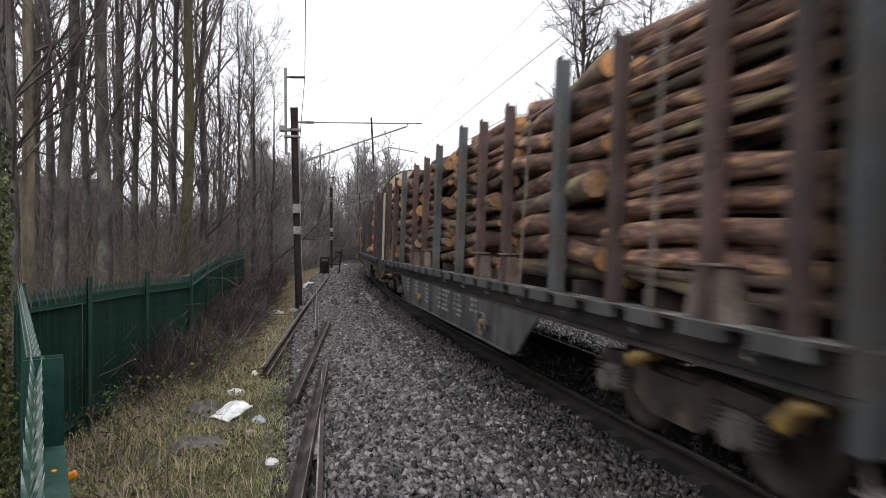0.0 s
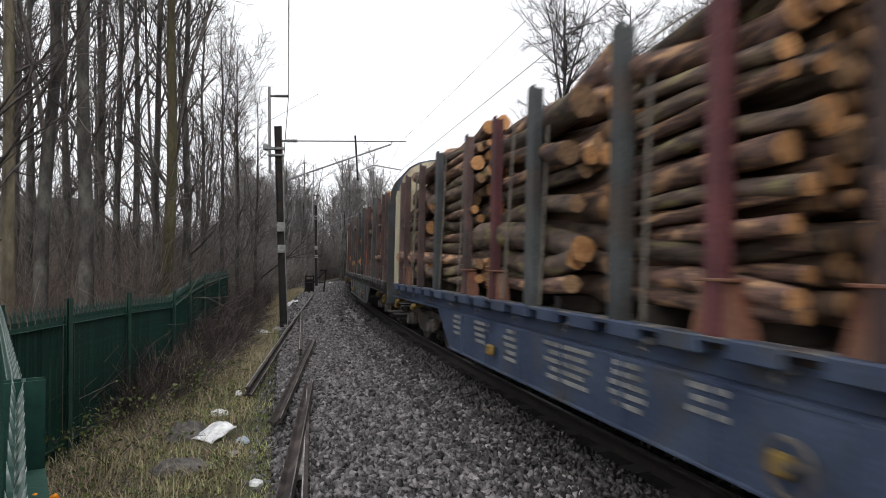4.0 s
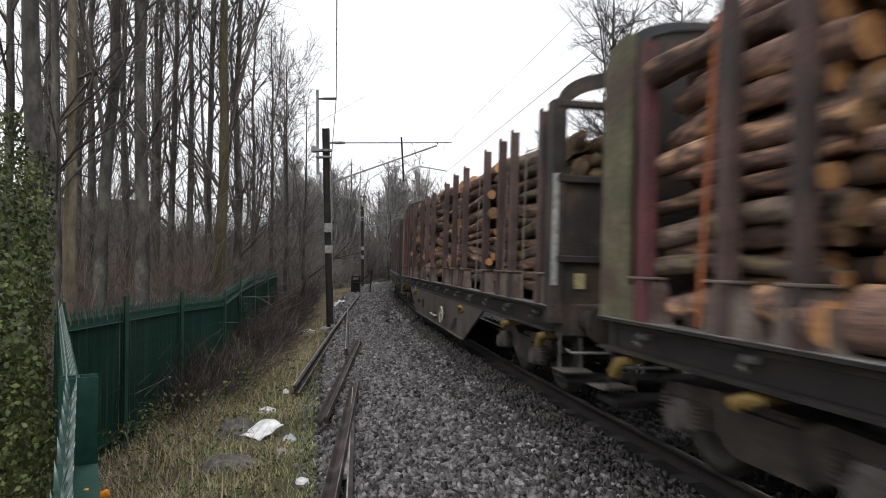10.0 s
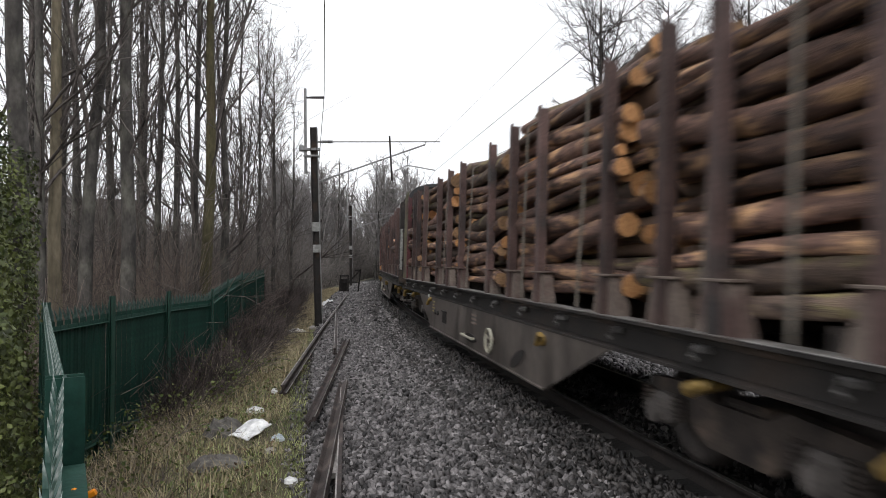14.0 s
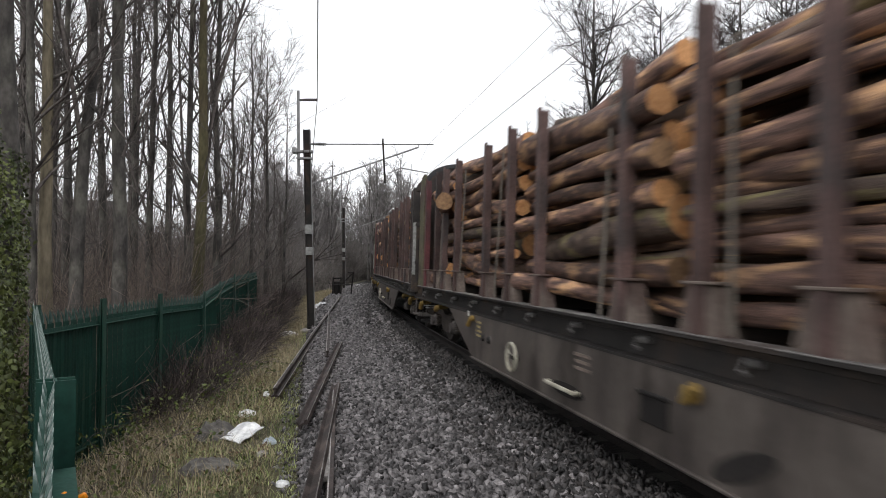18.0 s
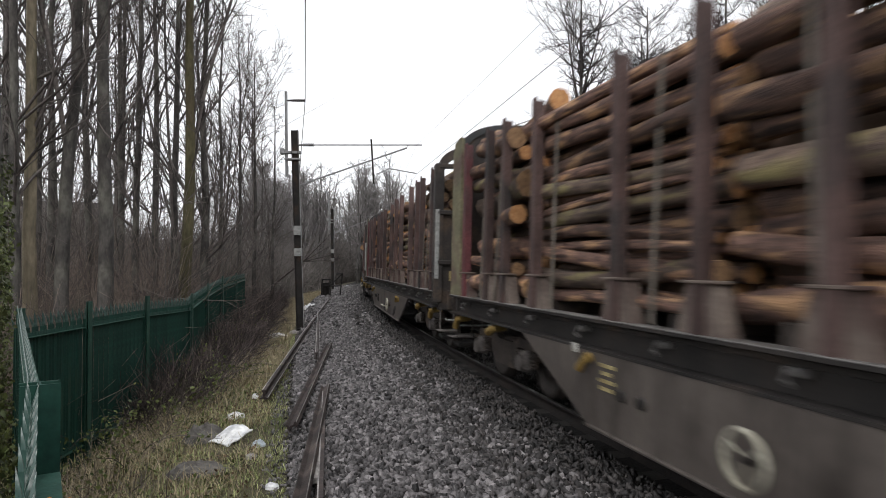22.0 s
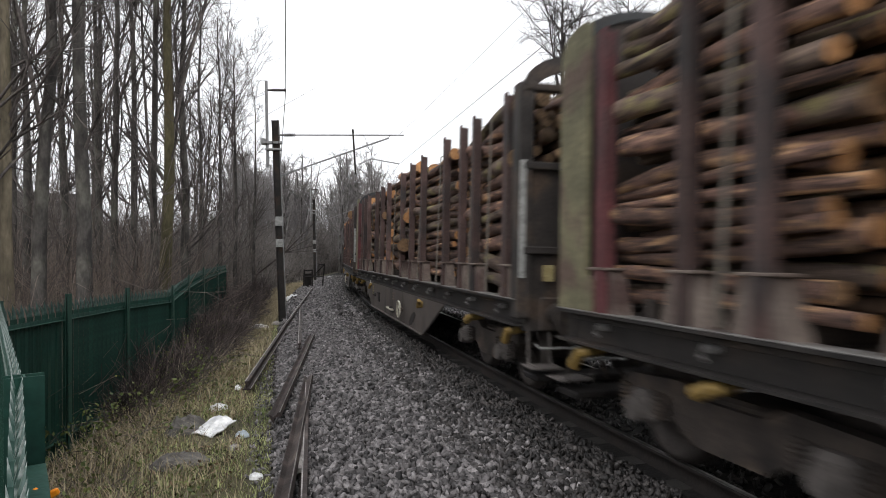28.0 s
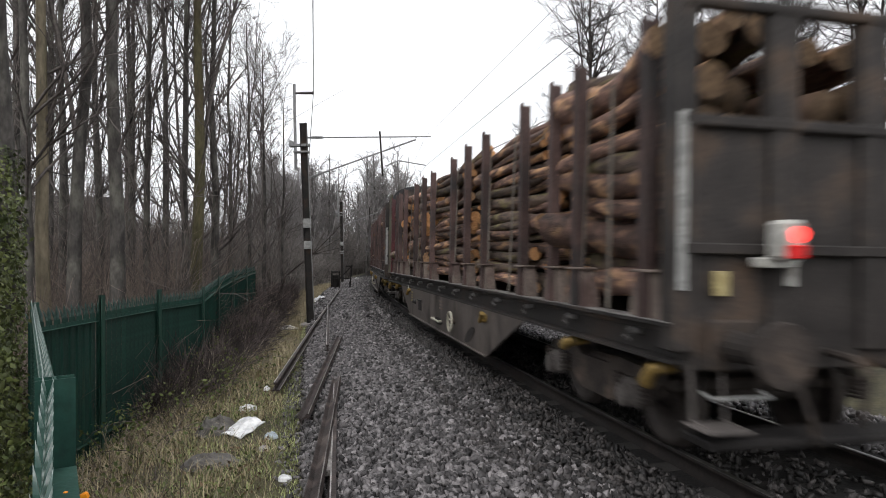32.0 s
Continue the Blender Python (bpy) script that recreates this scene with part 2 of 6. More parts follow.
RUSTFOOT = surface("rusty_red_foot", (0.16, 0.06, 0.04), (0.25, 0.14, 0.09), 3, 0.75, bump=0.2, fine=30, stain=(0.12, 0.09, 0.07), spot=3)
CREAMWHEEL = surface("dirty_cream_paint", (0.3, 0.28, 0.22), (0.5, 0.48, 0.4), 6, 0.6, bump=0.1, stain=(0.2, 0.17, 0.13), spot=5)
CREAM = surface("cream_paint", (0.42, 0.37, 0.25), (0.62, 0.56, 0.41), 1.2, 0.6, bump=0.1, fine=20, stain=(0.3, 0.25, 0.17), spot=1.2)
LICHEN = surface("pale_green_panel", (0.085, 0.08, 0.05), (0.19, 0.172, 0.105), 1.6, 0.75, bump=0.2, fine=20, stain=(0.1, 0.07, 0.055), spot=1.8, vary=0.35)
STANCH = surface("brown_stanchion", (0.05, 0.032, 0.03), (0.12, 0.075, 0.068), 2, 0.65, bump=0.15, fine=30, stain=(0.04, 0.035, 0.035), spot=1.2, vary=0.3)
STANCH_RED = surface("red_stanchion", (0.065, 0.024, 0.027), (0.135, 0.046, 0.05), 2, 0.65, bump=0.15, fine=30, stain=(0.07, 0.04, 0.04), spot=1.2, vary=0.2)
STANCH_GREY = surface("grey_stanchion", (0.04, 0.043, 0.045), (0.085, 0.09, 0.092), 2, 0.6, bump=0.15, fine=30, stain=(0.08, 0.06, 0.05), spot=1.2, vary=0.25)
GUSSET = surface("stanchion_foot_paint", (0.1, 0.075, 0.065), (0.21, 0.17, 0.145), 3, 0.75, bump=0.2, fine=30, stain=(0.08, 0.05, 0.045), spot=2)
BOGIE = surface("bogie_grime", (0.02, 0.017, 0.016), (0.065, 0.052, 0.045), 4, 0.85, bump=0.4, fine=40, stain=(0.1, 0.075, 0.06), spot=3)
TYRE = surface("wheel_steel", (0.035, 0.03, 0.028), (0.085, 0.072, 0.066), 4, 0.6, metal=0.5, bump=0.2)
# sill paint darkened for the shade in its channel, with brown stains
SILL_SHADE = surface("shaded_sill_web", (0.014, 0.0125, 0.012), (0.038, 0.033, 0.031), 2, 0.7, bump=0.15, fine=30, stain=(0.04, 0.03, 0.025), spot=2)
DECKEDGE = surface("worn_deck_edge", (0.08, 0.075, 0.072), (0.22, 0.21, 0.2), 3, 0.6, bump=0.15, fine=30, stain=(0.08, 0.065, 0.06), spot=2)
HOOK = surface("bare_hook_steel", (0.09, 0.085, 0.082), (0.21, 0.2, 0.195), 6, 0.55, metal=0.3, bump=0.1)
IRON = surface("black_iron", (0.008, 0.007, 0.007), (0.02, 0.017, 0.016), 4, 0.7, bump=0.2, fine=40)
AXLE = surface("axle_box_paint", (0.06, 0.053, 0.05), (0.125, 0.11, 0.103), 5, 0.7, bump=0.2)
YELLOW = surface("yellow_lever_paint", (0.13, 0.085, 0.03), (0.32, 0.21, 0.06), 8, 0.6, bump=0.1, stain=(0.2, 0.13, 0.04), spot=6)
WHITE = surface("dirty_white_paint", (0.4, 0.39, 0.36), (0.62, 0.61, 0.57), 5, 0.6, bump=0.1, stain=(0.2, 0.18, 0.16), spot=4)
STRAP = surface("webbing_strap", (0.11, 0.095, 0.08), (0.2, 0.175, 0.15), 6, 0.8, bump=0.2, fine=60)
STRAP_RED = surface("orange_webbing_strap", (0.3, 0.09, 0.035), (0.46, 0.16, 0.07), 6, 0.8, bump=0.2, fine=60)
LETTER = surface("faded_lettering", (0.16, 0.16, 0.155), (0.3, 0.3, 0.29), 6, 0.7, bump=0.0, stain=(0.1, 0.1, 0.1), spot=3)
# branch colour paled to stand in for haze over the far trees
HAZE_TREE = surface("hazed_branch", (0.15, 0.14, 0.138), (0.28, 0.262, 0.255), 1.5, 0.9, bump=0, fine=12, vary=0.3, island=True)
SLATE = surface("dark_roof_tile", (0.035, 0.032, 0.033), (0.08, 0.072, 0.07), 1.5, 0.8, bump=0.3, fine=6)
PANE = surface("window_glass", (0.02, 0.022, 0.025), (0.04, 0.043, 0.047), 1, 0.15, bump=0, spec=0.6)
LAMP = glow("red_tail_light", (1.0, 0.05, 0.04), 3.0)
LAMPRED = surface("red_reflector", (0.5, 0.01, 0.01), (0.7, 0.03, 0.03), 10, 0.3, bump=0)


# ---- mesh helpers ----
class Geo:
    """Vertices, faces and material slots of one mesh."""

    def __init__(self):
        self.v, self.f, self.m = [], [], []

    def add(self, verts, faces, slot=0, turn=None):
        k = len(self.v)
        self.v += [tuple(turn @ Vector(p)) for p in verts] if turn else [tuple(p) for p in verts]
        self.f += [tuple(i + k for i in f) for f in faces]
        self.m += [slot] * len(faces)
        return self

    def box(self, x0, y0, z0, x1, y1, z1, c=0.008, slot=0, turn=None):
        """A box with chamfered edges."""
        c = min(c, 0.45 * min(x1 - x0, y1 - y0, z1 - z0))
        lo, hi, ctr = (x0, y0, z0), (x1, y1, z1), Vector(((x0 + x1) / 2, (y0 + y1) / 2, (z0 + z1) / 2))
        verts, index = [], {}
        for sx in (0, 1):
            for sy in (0, 1):
                for sz in (0, 1):
                    s = (sx, sy, sz)
                    for a in range(3):
                        p = [(hi if s[k] else lo)[k] + (0 if k == a else (-c if s[k] else c)) for k in range(3)]
                        index[s, a] = len(verts)
                        verts.append(p)
        faces = []
        for a in range(3):
            b, d = (a + 1) % 3, (a + 2) % 3
            for side in (0, 1):
                ring = []
                for u, w in ((0, 0), (1, 0), (1, 1), (0, 1)):
                    s = [0, 0, 0]
                    s[a], s[b], s[d] = side, u, w
                    ring.append(index[tuple(s), a])
                faces.append(ring)
            for u in (0, 1):
                for w in (0, 1):
                    s0, s1 = [0, 0, 0], [0, 0, 0]
                    s0[b] = s1[b] = u
                    s0[d] = s1[d] = w
                    s1[a] = 1
                    s0, s1 = tuple(s0), tuple(s1)
                    faces.append([index[s0, b], index[s1, b], index[s1, d], index[s0, d]])
        for s in {k[0] for k in index}:
            faces.append([index[s, 0], index[s, 1], index[s, 2]])
        out = []
        for f in faces:
            p = [Vector(verts[i]) for i in f]
            nrm = (p[1] - p[0]).cross(p[2] - p[0])
            out.append(f if nrm.dot(sum(p, Vector()) / len(p) - ctr) > 0 else f[::-1])
        return self.add(verts, out, slot, turn)

    def prism(self, outline, x0, x1, axis=0, slot=0, turn=None):
        """An outline of (u, w) pairs drawn out along an axis: 0: (y, z) along x; 1: (x, z) along y; 2: (x, y) along z."""
        def put(e, u, w):
            return ((e, u, w), (u, e, w), (u, w, e))[axis]
        n = len(outline)
        verts = [put(x0, *p) for p in outline] + [put(x1, *p) for p in outline]
        faces = [tuple(range(n))[::-1], tuple(range(n, 2 * n))] + [(i, (i + 1) % n, n + (i + 1) % n, n + i) for i in range(n)]
        area = sum(a[0] * b[1] - b[0] * a[1] for a, b in zip(outline, outline[1:] + outline[:1]))
        if (area < 0) != (axis == 1):
            faces = [f[::-1] for f in faces]
        return self.add(verts, faces, slot, turn)

    def tube(self, pts, radii, sides=6, slot=0, caps=True, capslot=None, turn=None):
        pts = [Vector(p) for p in pts]
        if not isinstance(radii, (list, tuple)):
            radii = [radii] * len(pts)
        verts, faces, k = [], [], len(pts)
        for i, p in enumerate(pts):
            d = (pts[min(i + 1, k - 1)] - pts[max(i - 1, 0)]).normalized()
            a = d.cross(Vector((0, 0, 1)) if abs(d.z) < 0.9 else Vector((1, 0, 0))).normalized()
            b = d.cross(a)
            for j in range(sides):
                w = 2 * math.pi * j / sides
                verts.append(p + radii[i] * (math.cos(w) * a + math.sin(w) * b))
        for i in range(k - 1):
            for j in range(sides):
                q = (j + 1) % sides
                faces.append((i * sides + j, i * sides + q, (i + 1) * sides + q, (i + 1) * sides + j))
        self.add(verts, faces, slot, turn)
        if caps:
            base = len(self.v) - len(verts)
            self.f += [tuple(base + j for j in range(sides))[::-1], tuple(base + (k - 1) * sides + j for j in range(sides))]
            self.m += [slot if capslot is None else capslot] * 2
        return self

    def disc(self, y, r0, r1, w, sides=20, slot=0, centre=(0, 0), axis="x"):
        """A ring or wheel of half width w about the x axis."""
        prof = [(-w, r0), (-w, r1 - 0.008), (-w + 0.008, r1), (w - 0.008, r1), (w, r1 - 0.008), (w, r0)]
        verts, faces, k = [], [], len(prof)
        for j in range(sides):
            a = 2 * math.pi * j / sides
            for u, r in prof:
                verts.append((u + y, centre[0] + r * math.cos(a), centre[1] + r * math.sin(a)))
        for j in range(sides):
            q = (j + 1) % sides
            for i in range(k):
                faces.append((j * k + i, j * k + (i + 1) % k, q * k + (i + 1) % k, q * k + i))
        return self.add(verts, faces, slot)

    def lathe(self, prof, sides=24, slot=0):
        """A profile of (x, r) pairs turned about the x axis."""
        k = len(prof)
        verts = [(u, r * math.cos(2 * math.pi * j / sides), r * math.sin(2 * math.pi * j / sides)) for j in range(sides) for u, r in prof]
        faces = []
        for j in range(sides):
            q = (j + 1) % sides
            faces += [(j * k + i, j * k + i + 1, q * k + i + 1, q * k + i) for i in range(k - 1)]
        return self.add(verts, faces, slot)

    def mesh(self, name, mats, smooth=False):
        me = bpy.data.meshes.new(name)
        me.from_pydata(self.v, [], self.f)
        for m in mats if isinstance(mats, (list, tuple)) else [mats]:
            me.materials.append(m)
        if any(self.m):
            me.polygons.foreach_set("material_index", self.m)
        if smooth:
            me.shade_smooth()
        me.update()
        return me


def part(name, geo, mats, parent, label="", smooth=False, m=None):
    """One mesh object under a thing or under a part; geo may be a ready mesh."""
    me = geo.mesh(name, mats, smooth) if isinstance(geo, Geo) else geo
    ob = new(name, me)
    ob.parent = parent
    if m is not None:
        ob.matrix_local = m
    if label:
        ob["label"] = label
    return ob


def thing(name, label, category, group="", m=None):
    ob = new(name)
    ob.empty_display_size = 0.2
    if m is not None:
        ob.matrix_world = m
    return tagged(ob, label, category, group)


def solid(name, geo, mats, label, category, group="", kind="", smooth=False, m=None):
    ob = new(name, geo.mesh(name, mats, smooth) if isinstance(geo, Geo) else geo)
    if m is not None:
        ob.matrix_world = m
    return tagged(ob, label, category, group, kind)


def cloud(name, verts, faces, mat, smooth=False):
    """A mesh from numpy arrays of vertices and equal-sided faces."""
    me = bpy.data.meshes.new(name)
    verts, faces = np.asarray(verts, np.float32), np.asarray(faces, np.int32)
    k = faces.shape[1]
    me.vertices.add(len(verts))
    me.vertices.foreach_set("co", verts.ravel())
    me.loops.add(faces.size)
    me.loops.foreach_set("vertex_index", faces.ravel())
    me.polygons.add(len(faces))
    me.polygons.foreach_set("loop_start", np.arange(0, faces.size, k, dtype=np.int32))
    me.polygons.foreach_set("loop_total", np.full(len(faces), k, np.int32))
    me.update(calc_edges=True)
    me.validate()
    me.materials.append(mat)
    if smooth:
        me.shade_smooth()
    return me


def strands(paths, radii, sides=3):
    """Tubes for many paths of equal length at once. paths: (n, k, 3), radii: (n, k). Returns vertices and quads."""
    paths, radii = np.asarray(paths, float), np.asarray(radii, float)
    n, k, _ = paths.shape
    d = np.gradient(paths, axis=1)
    d /= np.linalg.norm(d, axis=2, keepdims=True) + 1e-9
    ref = np.where(np.abs(d[..., 2:3]) < 0.9, np.array([0.0, 0, 1]), np.array([1.0, 0, 0]))
    a = np.cross(d, ref)
    a /= np.linalg.norm(a, axis=2, keepdims=True) + 1e-9
    b = np.cross(d, a)
    w = 2 * np.pi * np.arange(sides) / sides
    v = paths[:, :, None] + radii[:, :, None, None] * (np.cos(w)[:, None] * a[:, :, None] + np.sin(w)[:, None] * b[:, :, None])
    i = np.arange(n * k * sides).reshape(n, k, sides)
    j = np.roll(i, -1, axis=2)
    f = np.stack([i[:, :-1], j[:, :-1], j[:, 1:], i[:, 1:]], -1)
    return v.reshape(-1, 3), f.reshape(-1, 4)


def brush(paths, radii, sides=3):
    """Tubes for paths of several lengths, joined."""
    vs, fs, at_v = [], [], 0
    for k in sorted({len(p) for p in paths}):
        v, f = strands([p for p in paths if len(p) == k], [r for r in radii if len(r) == k], sides)
        vs.append(v)
        fs.append(f + at_v)
        at_v += len(v)
    return np.concatenate(vs), np.concatenate(fs)


# ---- the line of the railway ----
R_TRACK, TURN, P0 = 300.0, math.atan(0.2385), Vector((2.755, 0)) + 1.40 * Vector((math.cos(math.atan(0.2385)), math.sin(math.atan(0.2385))))
S_A, S_B = -25.0, 150.0
ASIDE = -0.13         # the rails lie a little to the right of the bed's centre


def on_line(s):
    """Centre of the track at s metres along it, and its heading (radians, left of +y)."""
    c = min(max(s, S_A), S_B)
    h = TURN - c / R_TRACK
    x = P0.x - R_TRACK * (math.cos(h) - math.cos(TURN))
    y = P0.y - R_TRACK * (math.sin(h) - math.sin(TURN))
    return x - (s - c) * math.sin(h), y + (s - c) * math.cos(h), h


def at(s, d=0.0, z=0.0):
    """World place at s along the track, d metres to the left of its centre."""
    x, y, h = on_line(s)
    return Vector((x - d * math.cos(h), y - d * math.sin(h), z))


CENTRE = Vector((P0.x, P0.y)) + R_TRACK * Vector((math.cos(TURN), math.sin(TURN)))


def offset(x, y):
    """Metres to the left of the track's centre (numpy arrays; true on the curve, near enough beyond)."""
    d = np.hypot(x - CENTRE.x, y - CENTRE.y) - R_TRACK
    s = R_TRACK * (TURN - (np.arctan2(y - CENTRE.y, x - CENTRE.x) + math.pi) % (2 * math.pi))
    s = np.where(s < -R_TRACK * math.pi, s + 2 * math.pi * R_TRACK, s)
    for end, past in ((S_A, s < S_A), (S_B, s > S_B)):
        cx, cy, h = on_line(end)
        d = np.where(past, -(x - cx) * math.cos(h) - (y - cy) * math.sin(h), d)
    return d


def ground_z(x, y):
    d = offset(np.asarray(x, float), np.asarray(y, float))
    z = np.interp(d, [-60, -24, -12, -6, -3.4, -2.2, 2.4, 3.5, 5.0, 6.4, 8.0, 11, 16, 24, 40, 80, 200], [6, 5.2, 2.6, -0.2, -0.4, -0.34, -0.34, -0.27, -0.33, -0.72, -0.85, -0.6, 0.5, 2.4, 4.6, 7.0, 9.0])
    return z


def up(x, y):
    return float(ground_z(x, y))


# ---- ground, ballast and track ----
def spaced(lo, hi, n, bend, mid=0.0):
    u = np.linspace(-1, 1, n)
    w = np.sinh(u * bend) / math.sinh(bend)
    return np.where(w < 0, mid + w * (mid - lo), mid + w * (hi - mid))


gx, gy = spaced(-1500, 1500, 150, 7.0, -2.0), spaced(-1500, 2000, 170, 7.0, 10.0)
GX, GY = np.meshgrid(gx, gy)
lump = np.array([[noise.noise((x * 0.9, y * 0.9, 0)) for x in gx] for y in gy])
dd = offset(GX, GY)
GZ = ground_z(GX, GY) + 0.022 * lump * (np.abs(dd - 1) > 3.6)
idx = np.arange(GX.size).reshape(GX.shape)
quads = np.stack([idx[:-1, :-1], idx[:-1, 1:], idx[1:, 1:], idx[1:, :-1]], -1).reshape(-1, 4)
ground = new("ground", cloud("ground", np.stack([GX, GY, GZ], -1).reshape(-1, 3), quads, SOIL, True))
tagged(ground, "rough grassy soil falling away beside the railway", "ground", kind="structure")


def ribbon(name, profile, s0, s1, step, mats, closed=True, wave=0.0):
    """A cross-section of (d, z) pairs swept along the track."""
    ss = np.arange(s0, s1 + 1e-6, step)
    verts = []
    for s in ss:
        x, y, h = on_line(s)
        for d, z in profile:
            verts.append((x - d * math.cos(h), y - d * math.sin(h), z + wave * noise.noise((d, s, 0))))
    k, n = len(profile), len(ss)
    faces = []
    for i in range(n - 1):
        for j in range(k if closed else k - 1):
            q = (j + 1) % k
            faces.append((i * k + j, i * k + q, (i + 1) * k + q, (i + 1) * k + j))
    return cloud(name, verts, np.array(faces)[:, ::-1], mats)


bed = new("ballast_bed", ribbon("ballast_bed", [(3.95, -0.36), (3.7, -0.2), (2.5, -0.17), (1.5, -0.14), (-1.5, -0.14), (-2.6, -0.2), (-3.6, -0.5)], -330, 420, 1.0, SHADED_BED, False, 0.03))
tagged(bed, "crushed-stone ballast bed under the track, near black for the shade between stones", "ballast", kind="structure")


def stones(n, s_lo, s_hi, d_lo, d_hi, size, seed, keep=1.0):
    """Loose angular stones lying on the bed."""
    rng = np.random.default_rng(seed)
    s, d = s_lo + (s_hi - s_lo) * rng.random(n), d_lo + (d_hi - d_lo) * rng.random(n)
    h = TURN - s / R_TRACK
    x = P0.x - R_TRACK * (np.cos(h) - math.cos(TURN)) - d * np.cos(h)
    y = P0.y - R_TRACK * (np.sin(h) - math.sin(TURN)) - d * np.sin(h)
    z = np.interp(d, [-3.6, -2.6, -1.5, 1.5, 2.5, 3.7, 4.0, 5.5], [-0.5, -0.2, -0.14, -0.14, -0.17, -0.2, -0.3, -0.36])
    cube = np.array([(a, b, c) for a in (-1, 1) for b in (-1, 1) for c in (-1, 1)], float)
    v = cube[None] * (0.55 + 0.6 * rng.random((n, 8, 3)))
    r = size * (0.55 + 0.8 * rng.random((n, 1, 1)))
    v = v * r * np.array([1.75, 0.85, 0.6])
    q = rng.normal(size=(n, 4))
    q /= np.linalg.norm(q, axis=1, keepdims=True)
    w, qv = q[:, :1, None], q[:, None, 1:]
    t = 2 * np.cross(np.broadcast_to(qv, v.shape), v)
    v = v + w * t + np.cross(np.broadcast_to(qv, v.shape), t)
    v += np.stack([x, y, z + size * (0.2 + 1.5 * rng.random(n))], -1)[:, None]
    f = np.array([(0, 1, 3, 2), (4, 6, 7, 5), (0, 4, 5, 1), (2, 3, 7, 6), (0, 2, 6, 4), (1, 5, 7, 3)])
    return v.reshape(-1, 3), (np.arange(n)[:, None, None] * 8 + f).reshape(-1, 4)


def stone_field(label, *sets, mat=STONE):
    vs, fs, k = [], [], 0
    for args in sets:
        v, f = stones(*args)
        vs.append(v)
        fs.append(f + k)
        k += len(v)
    ob = new("ballast_stones", cloud("ballast_stones", np.concatenate(vs), np.concatenate(fs), mat))
    return tagged(ob, label, "ballast", kind="stuff")


stone_field("loose grey granite ballast stones beside the rail", (13500, 1.0, 9, 2.15, 3.95, 0.0255, 1), (15500, 9, 20, 2.15, 3.9, 0.029, 2), (10500, 20, 60, 2.1, 3.9, 0.045, 3),
            (900, 3, 16, 3.85, 4.2, 0.017, 4), (3000, 1, 9, 1.5, 2.3, 0.0255, 5), (3400, 9, 20, 1.5, 2.3, 0.029, 10), (2500, 20, 60, 1.4, 2.2, 0.045, 12))
stone_field("black ballast stones along the sleeper ends, coloured for oil and the train's shade", (4600, 1, 20, 0.9, 1.55, 0.024, 8), (1600, 20, 50, 0.9, 1.45, 0.04, 9), (3000, 1, 9, 1.45, 2.25, 0.0255, 13), (3200, 9, 20, 1.45, 2.25, 0.029, 14), (2000, 20, 60, 1.4, 2.2, 0.045, 15), mat=STONE_OIL_SHADE)
stone_field("loose grey granite ballast stones on the far side of the rails", (9000, 0, 22, -3.5, -1.3, 0.03, 6))
stone_field("dark ballast stones between the rails, coloured for oil and the train's shade", (2600, 0, 20, -0.62, 0.5, 0.024, 7), mat=STONE_OIL_SHADE)

for side in (0.75 + ASIDE, -0.75 + ASIDE):
    prof = [(side + a, b) for a, b in ((-0.07, -0.155), (0.07, -0.155), (0.07, -0.14), (0.012, -0.12), (0.012, -0.04), (0.035, -0.03), (0.033, 0.0), (-0.033, 0.0), (-0.035, -0.03), (-0.012, -0.04), (-0.012, -0.12), (-0.07, -0.14))]
    rail = new("rail", ribbon("rail", prof, -330, 420, 1.0, RUNRAIL))
    tagged(rail, "rusty steel running rail on concrete sleepers", "rail", "running rails", "structure")
    head = new("rail_head", ribbon("rail_head", [(side + 0.028, 0.001), (side + 0.028, 0.004), (side - 0.028, 0.004), (side - 0.028, 0.001)], -330, 420, 1.0, RAILTOP))
    tagged(head, "polished running surface of the rail", "rail", kind="structure")
sleeper_geo = Geo().box(-1.28, -0.13, -0.33, 1.28, 0.13, -0.135, 0.02)
sleeper_mesh = sleeper_geo.mesh("sleeper", SLEEPER)
for i in range(70):
    x, y, _ = at(-6 + 0.65 * i, ASIDE)
    h = on_line(-6 + 0.65 * i)[2]
    tagged(new("sleeper", sleeper_mesh), "concrete sleeper half buried in ballast", "sleeper", "track sleepers", "structure").matrix_world = pose(x, y, 0, 0, 0, math.degrees(h))


# ---- scrap rails and troughing beside the track ----
def lying_rail(label, a, b, roll=0.0, scale=1.0):
    a, b = Vector(a), Vector(b)
    n = (b - a).length
    g = Geo()
    prof = [(-0.07, 0.0), (0.07, 0.0), (0.07, 0.014), (0.014, 0.035), (0.014, 0.11), (0.036, 0.118), (0.034, 0.155), (-0.034, 0.155), (-0.036, 0.118), (-0.014, 0.11), (-0.014, 0.035), (-0.07, 0.014)]
    g.prism([(u * scale, w * scale) for u, w in prof], 0, n, 1)
    m = Matrix.Translation(a) @ (b - a).to_track_quat("Y", "Z").to_matrix().to_4x4() @ pose(0, 0, 0, 0, roll, 0)
    o = solid("scrap_rail", g, RAIL, label, "rail", "scrap rails", m=m)
    # pale strips paint the light caught by head and foot
    for u, w, h in ((-0.034, 0.155, 0.016), (0.05, 0.0165, 0.02)):
        part("worn_edge", Geo().box((u - 0.002) * scale, 0.01, (w - 0.002) * scale, (u + h) * scale, n - 0.01, (w + 0.003) * scale, 0.001), RAILEDGE, o, "pale edge strip for the light on the rail")
    return o


